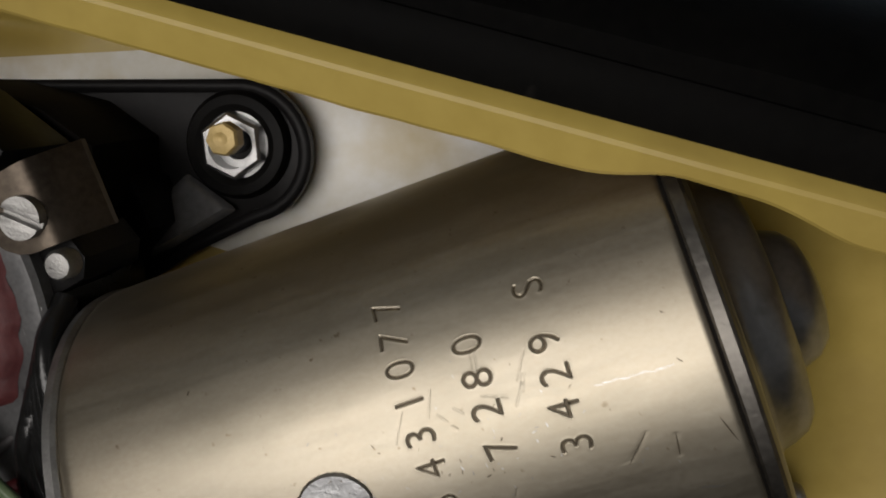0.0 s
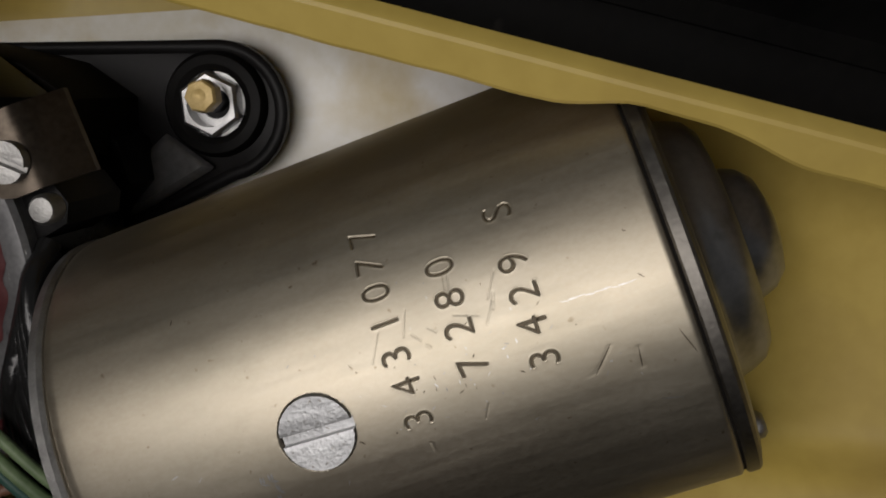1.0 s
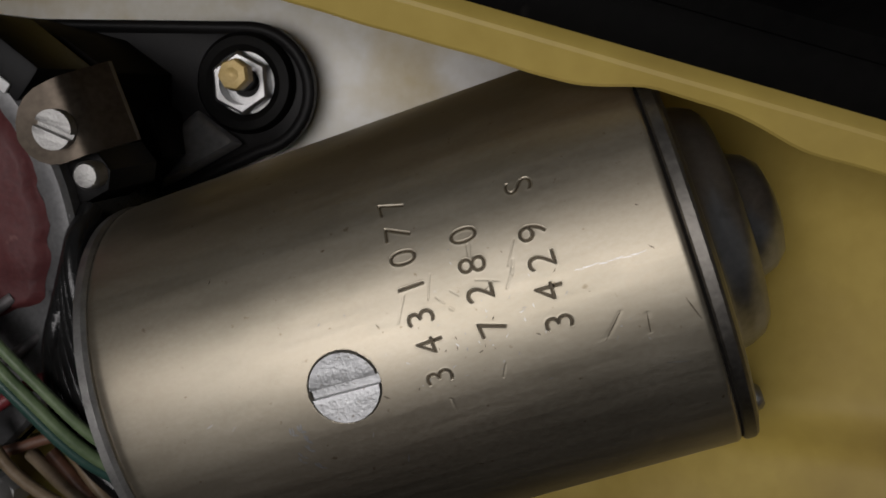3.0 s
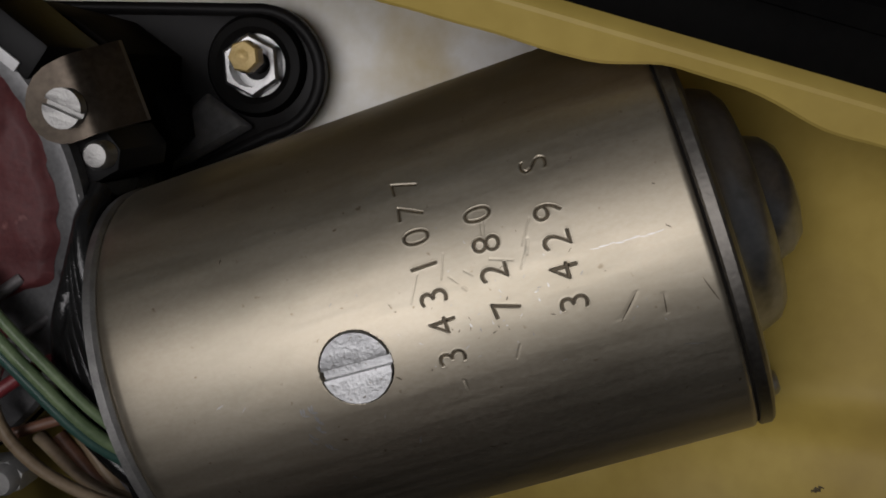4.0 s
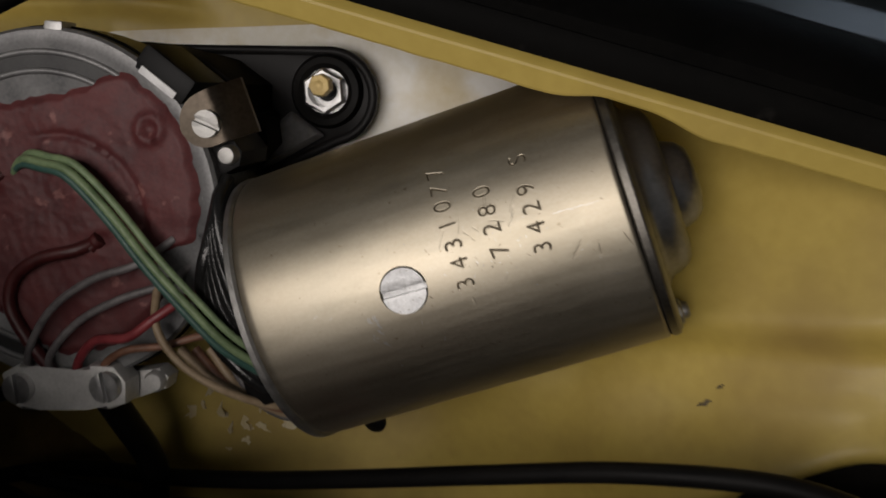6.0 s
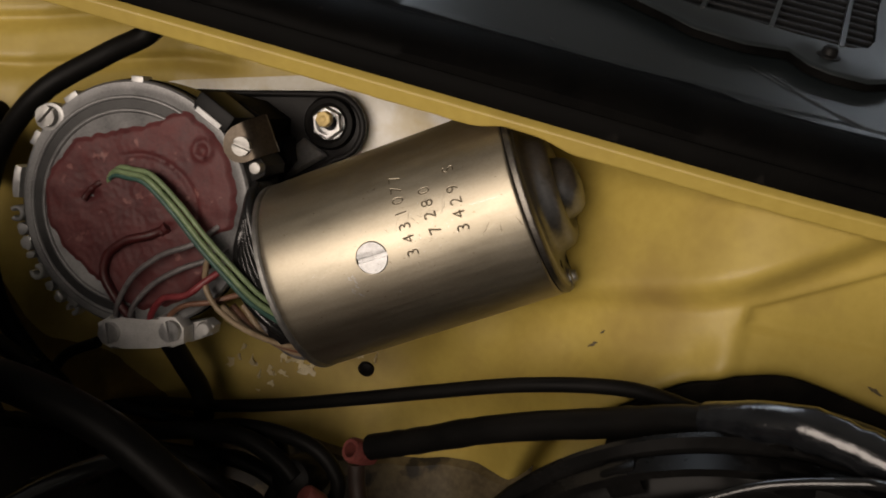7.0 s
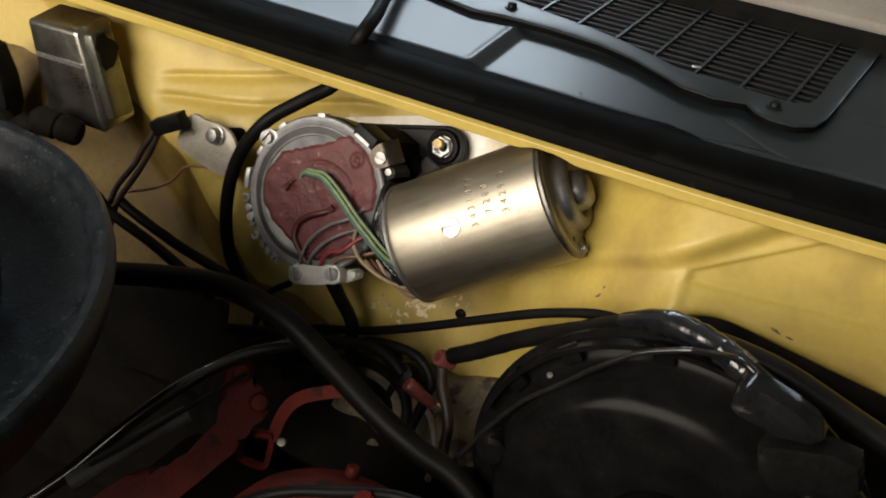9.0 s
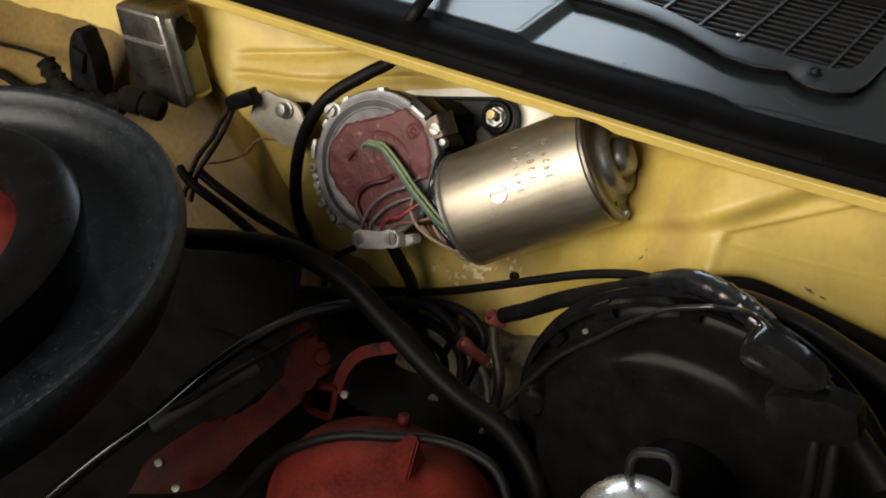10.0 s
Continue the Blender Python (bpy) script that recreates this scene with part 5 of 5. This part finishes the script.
for x, y in ((21, 27), (30, 11)):
    bm = lathe(bmesh.new(), [(0, 5), (5.4, 5), (5.4, 8), (4.2, 9.6), (2.4, 10), (0, 10)], 20, CAST @ pose(x, y, 0))
    part("boss", bm, SHADERED, engine)
bm = lathe(bmesh.new(), [(0, 0), (5.5, 0), (5.5, 3), (3.5, 3.4), (3.5, 7), (0, 7.4)], 16, pose(-87, -88, -84, 70))
part("stud", bm, BLACKMETAL, engine)
loop = [Vector(p) for p in ((-74, -108, -114), (-77, -107, -133), (-71, -106, -136), (-60, -106, -132), (-57, -104, -112))]
bm = sweep(bmesh.new(), spline(loop, 6), [(-1.6, -1.6), (1.6, -1.6), (1.6, 1.6), (-1.6, 1.6)])
part("hook", bm, REDPAINT, engine, "red bent loop of rod")
strap = [Vector(p) for p in ((-57, -104, -113), (-55, -98, -98), (-48, -92, -87), (-29, -86, -77), (-20, -84, -74))]
bm = sweep(bmesh.new(), spline(strap, 6), [(-3.6, -1.3), (3.6, -1.3), (3.6, 1.3), (-3.6, 1.3)])
part("strap", bm, REDPAINT, engine, "red bent strap")
bm = sweep(bmesh.new(), [Vector((-75, -108, -114)), Vector((-64, -106, -111)), Vector((-57, -104, -110))], [(-1.8, -1.6), (1.8, -1.6), (1.8, 1.6), (-1.8, 1.6)])
part("strap_bridge", bm, REDPAINT, engine)
for x, y, z in ((-50, -105, -111), (-97, -206, -114), (-88, -204, -129)):
    bm = lathe(bmesh.new(), [(0, 0), (3.0, 0), (3.0, 2.4), (2.4, 3.2), (0, 3.4)], 6, pose(x, y, z, 40, 20))
    part("bolt", bm, TINDARK, engine, "dull bolt head", angle=20)
bm = tube([(-205, -285, -215), (-170, -250, -170), (-140, -215, -130), (-117, -190, -103), (-99, -165, -78), (-85, -140, -63), (-76, -108, -62), (-60, -80, -62)], 3.6)
part("rod", bm, RODGLOSS, engine, "glossy black rod")
bm = tube([(-104, -190, -92), (-92, -180, -82), (-84, -164, -75), (-73, -140, -67), (-70, -112, -68)], 1.2)
part("thin_rod", bm, BLACKMETAL, engine)
bm = tube([(-112, -196, -104), (-101, -178, -94), (-92, -160, -87), (-83, -143, -81)], 4.8)
part("sleeve", bm, SLEEVE, engine, "grey sleeve")
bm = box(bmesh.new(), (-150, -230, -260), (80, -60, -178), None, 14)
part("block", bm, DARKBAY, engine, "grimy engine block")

tagged(part("heater_hose", tube([(-215, -100, -64), (-181, -95, -58), (-143, -92, -47), (-102, -90, -38), (-64, -90, -42), (-34, -92, -55), (-1, -95, -71), (27, -98, -80), (56, -102, -84), (80, -110, -100), (90, -118, -130)], 6.6, 8, 18), RUBBER),
       "thick black rubber hose crossing the bay", "hose")

# ---- brake servo ----
servo = tagged(empty("brake_servo", pose(0.148, -0.080, -0.063, 90)), "large round black brake servo drum", "brake servo")
bm = lathe(bmesh.new(), [(0, 33), (30, 32.4), (60, 31.5), (68, 30.6), (73, 28.4), (76, 25), (79, 19), (82, 13.5), (86, 9.6), (91, 8.4), (94, 8), (96, 6), (96, 4), (94, 3), (88, 0), (62, -10), (40, -16), (0, -16)], 96)
drum = part("drum", bm, DRUMPAINT, servo, "black painted steel drum", angle=35)
bm = sweep(bmesh.new(), [Vector((92 * math.cos(t), 92 * math.sin(t), 12.5)) for t in np.linspace(0.9, 2.9, 40)], [(-1.2, -3), (1.2, -3), (1.2, 3), (-1.2, 3)])
part("band", bm, DRUMPAINT, drum, "thin steel band")
for t in (100, 128, 150):
    bm = box(bmesh.new(), (-5, -4, 0), (5, 5, 5), pose(89 * math.cos(radians(t)), 89 * math.sin(radians(t)), 9, 0, 0, t - 90), 1.2)
    part("crimp", bm, DRUMPAINT, drum)
bm = lathe(bmesh.new(), [(0, 0), (1.5, 0), (1.5, 0.6), (0, 0.8)], 9, pose(-62, 56, 14, -60))
part("paint_chip", bm, CAPSILVER, drum, "bright chip")
bm = lathe(bmesh.new(), [(0, 0), (8, 0), (8, 10), (6, 12), (0, 12.5)], 20, pose(-78, 12, 18))
part("stud", bm, DRUMPAINT, servo, "black stud")
arch = [(-101, -16, 14), (-95, -4, 19), (-86, 15, 20), (-71, 40, 20), (-55, 58, 20), (-40, 75, 20), (-25, 89, 20), (-10, 98, 21), (0, 103, 23), (16, 116, 40), (29, 112, 45), (42, 106, 47), (60, 90, 44)]
part("arched_wire", tube(arch, 1.4), RODGLOSS, servo, "thin glossy wire arching over the drum")
S2 = Matrix(((1, 0, 0, -148), (0, 1, 0, 63), (0, 0, 1, -80), (0, 0, 0, 1)))
bm = slab(bmesh.new(), [(166.6, 53), (166.4, 59), (168.6, 63), (172, 64.6), (177, 64.4), (187, 62), (195, 58.5), (199, 54), (196, 50.5), (186, 48.5), (170, 50.6)], 141, 152, S2, bevel=3.5)
part("valve", bm, VALVEBLACK, servo, "black plastic valve block with a worn end")
bm = slab(bmesh.new(), [(180, 41), (183, 45), (203, 51.6), (212, 51), (215.6, 41), (213, 34.5), (189, 27), (182.6, 32)], 142, 153, S2, bevel=3)
part("plug", bm, DRUMPAINT, servo, "black plastic plug")
for x in (201, 208):
    bm = tube([(x - 148, 93, 64), (x - 146.5, 84, 66), (x - 144.5, 70, 66), (x - 142, 40, 60), (x - 140, -20, 54)], 2.4)
    part("wire", bm, RUBBER, servo)
bm = tube([(-3, 66, 100), (-3.4, 74, 100), (-1, 79, 100), (7, 83, 100), (11, 83, 100), (14, 79, 100), (15, 66, 98)], 2.0)
part("bail", bm, BLACKMETAL, servo, "bent black wire bail")
bm = lathe(bmesh.new(), [(0, 30), (24, 30), (26, 36), (24, 110), (0, 110)], 40, pose(6, 10, 0))
part("cylinder", bm, DRUMPAINT, servo, "black master cylinder")

reservoir = tagged(empty("fluid_reservoir", pose(0.155, -0.194, -0.010, 12)), "brake fluid reservoir with a silver cap", "reservoir")
bm = lathe(bmesh.new(), [(0, 15), (8, 14.7), (15, 13), (20, 9.5), (23, 4), (23.6, -4), (0, -4)], 48)
part("cap", bm, CAPSILVER, reservoir, "silver cap")
bm = lathe(bmesh.new(), [(0, -4), (21, -4), (26, -12), (26, -50), (0, -50)], 48)
part("body", bm, PLASTIC, reservoir)

# ---- wiring along the bottom of the firewall ----
tagged(part("thin_cable", tube([(-135, -20, -130), (-115, -15, -116), (-90, -12, -104), (-60, -15.7, -90.6), (-30, -20.8, -73.4), (0, -25.9, -54.2), (30, -31, -34.3), (60, -36.1, -15.2), (90, -43, 0.5), (112, -56, 10), (132, -72, 22), (150, -86, 33), (165, -97, 35)], 2.6, 8, 12), RUBBER), "thin black cable running from the firewall into the harness", "cable")
tagged(part("loom_cable", tube([(128, -38, 0), (140, -40, 5), (150, -41, 7), (169, -41, 6), (183, -41, 3.5), (198, -41, -1), (214, -41, -6), (260, -40, -21), (330, -38, -46)], 6.2, 8, 16), SLEEVEBLACK), "thick black sleeved cable lying along the edge of the firewall", "cable", group="loom cables")
tagged(part("loom_cable", tube([(136, -27, -3), (150, -29, -1), (172, -29, -4), (196, -29, -9), (230, -28, -19), (300, -24, -42)], 3.2, 8, 12), RUBBER), "black cable lying along the edge of the firewall", "cable", group="loom cables")
harness = tagged(empty("wiring_harness"), "taped black wiring harness with red end plugs", "wiring harness")
wire("tape", [(12, -34, -66), (29, -38, -52), (55, -48, -27), (88, -62, 1), (110, -75, 21), (129, -85, 34)], 4.8, RUBBER, harness, "black cloth tape wrapping", seg=14, wobble=0.035)
wire("shiny_tape", [(110, -76, 22), (129, -85, 36), (147, -92, 39), (158, -97, 38.5), (167, -101, 37)], 5.8, TAPE, harness, "shiny black plastic tape", seg=14, wobble=0.09, per=6, angle=27)
wire("tape", [(164, -100, 38), (175, -105, 35), (195, -112, 26), (230, -120, 0)], 5.5, RUBBER, harness, "black cloth tape wrapping", seg=14, wobble=0.05)
bm = lathe(bmesh.new(), [(2.8, -5), (4.0, -5), (4.8, 0), (4.8, 5), (4.0, 6.4), (2.8, 6.4)], 20, pose(9, -34, -70, 40, -50, 0), closed=True)
part("end_plug", bm, REDPLUG, harness, "dirty red plug")
TIP = pose(2, -47, -90, 20, -48, 0)
bm = lathe(bmesh.new(), [(0, -11), (2.4, -11), (3.4, -8), (3.8, 2), (4.4, 4), (4.4, 10), (3.6, 11), (0, 11)], 20, TIP)
red_plug = part("end_plug", bm, REDPLUG, harness, "dirty red plug")
bm = lathe(bmesh.new(), [(0, -15), (1.6, -15), (2.9, -13.4), (2.9, -11), (0, -11)], 16, TIP)
part("crimp", bm, CAPSILVER, red_plug, "bright metal crimp")
wire("wire", [(-12, -44, -84), (-22, -41, -80), (-38, -38, -79), (-62, -36, -88), (-95, -38, -104)], 3.6, RUBBER, harness)
wire("wire", [(8, -36, -74), (11, -39, -84), (17, -43, -94), (22, -48, -104), (24, -56, -122)], 3.3, DARKWIRE, harness, "dirty dark brown wire")
wire("wire", [(2, -38, -105), (10, -42, -112), (16, -48, -124), (18, -56, -140)], 1.8, GREYWIRE, harness, "frayed grey wire")
for pts, r in (([(-118, -30, -112), (-78, -25, -105), (-43, -28, -84), (-13, -32, -77), (2, -36, -85), (2, -40, -98), (-2, -46, -118)], 3.0),
               ([(-110, -36, -112), (-62, -35, -101), (-38, -35, -94), (-20, -36, -98), (-10, -38, -110), (-6, -46, -130)], 3.4),
               ([(-105, -42, -118), (-58, -40, -108), (-34, -40, -104), (-22, -40, -112), (-18, -44, -130)], 2.8),
               ([(-100, -24, -100), (-60, -20, -98), (-30, -24, -86), (-22, -30, -96), (-26, -36, -116)], 2.4),
               ([(-130, -50, -100), (-90, -52, -86), (-60, -54, -84), (-36, -52, -92), (-20, -50, -112)], 3.2)):
    wire("wire", pts, r, RUBBER, harness)
bm = lathe(bmesh.new(), [(0, -8), (8, -8), (9, 0), (8, 8), (5, 10), (0, 10)], 20, pose(-12, -36, -90, 60, -30))
part("rubber_cap", bm, RUBBER, harness)
wire("wire", [(-109, -20, -74), (-124, -18, -87), (-131, -18, -99), (-134, -20, -115)], 2.2, RUBBER, harness)

# grimy panel below the yellow edge
bm = bmesh.new()
rows = []
for x in np.linspace(-70, 70, 57):
    top = -106 + 0.36 * max(0.0, x - 4) - 0.25 * max(0.0, -22 - x) + 0.8 * noise.noise(Vector((x * 0.1, 1, 1)))
    rows.append([bm.verts.new((x, relief(x, z) - off + 2.2 * noise.noise(Vector((x * 0.07, z * 0.07, 8))) * (off > 1), z)) for z, off in [(top, 0.3)] + [(top - 1 - 3.0 * k, 4.0 + 2.0 * smooth(0, 8, k)) for k in range(18)]])
for p, q in zip(rows, rows[1:]):
    for k in range(len(p) - 1):
        bm.faces.new((p[k], p[k + 1], q[k + 1], q[k]))
tagged(part("trim_lower_panel", bm, GRIME), "grimy beige lumpy panel below the yellow firewall", "car body", kind="structure")

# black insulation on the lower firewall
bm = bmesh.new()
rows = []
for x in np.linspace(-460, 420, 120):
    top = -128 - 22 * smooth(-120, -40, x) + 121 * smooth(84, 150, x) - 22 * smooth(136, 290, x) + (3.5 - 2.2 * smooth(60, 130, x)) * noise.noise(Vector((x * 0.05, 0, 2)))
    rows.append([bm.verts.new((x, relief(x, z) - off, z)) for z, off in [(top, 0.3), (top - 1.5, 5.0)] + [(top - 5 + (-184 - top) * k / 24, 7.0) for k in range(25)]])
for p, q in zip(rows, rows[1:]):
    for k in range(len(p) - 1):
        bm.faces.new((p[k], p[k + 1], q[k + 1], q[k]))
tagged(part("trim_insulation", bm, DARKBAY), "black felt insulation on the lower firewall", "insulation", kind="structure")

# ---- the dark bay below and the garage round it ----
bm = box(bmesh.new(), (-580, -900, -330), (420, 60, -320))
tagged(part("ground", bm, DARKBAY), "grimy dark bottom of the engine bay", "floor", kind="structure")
# the front wall is unseen, added to block the lamp from the lower firewall
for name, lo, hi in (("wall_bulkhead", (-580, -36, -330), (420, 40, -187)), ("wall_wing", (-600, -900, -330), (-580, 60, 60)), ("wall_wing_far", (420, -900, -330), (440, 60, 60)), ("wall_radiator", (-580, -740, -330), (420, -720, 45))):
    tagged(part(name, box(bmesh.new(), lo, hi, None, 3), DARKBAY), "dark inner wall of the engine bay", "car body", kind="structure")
for name, lo, hi in (("ceiling", (-3000, -3500, 2400), (3000, 3500, 2500)), ("wall_north", (-3000, 3400, -900), (3000, 3500, 2400)), ("wall_south", (-3000, -3500, -900), (3000, -3400, 2400)),
                     ("wall_east", (2900, -3400, -900), (3000, 3400, 2400)), ("wall_west", (-3000, -3400, -900), (-2900, 3400, 2400)), ("floor", (-3000, -3500, -1000), (3000, 3500, -900))):
    tagged(part(name, box(bmesh.new(), lo, hi), CONCRETE, smooth=False), "plain pale garage " + name.split("_")[0], "building", kind="structure")
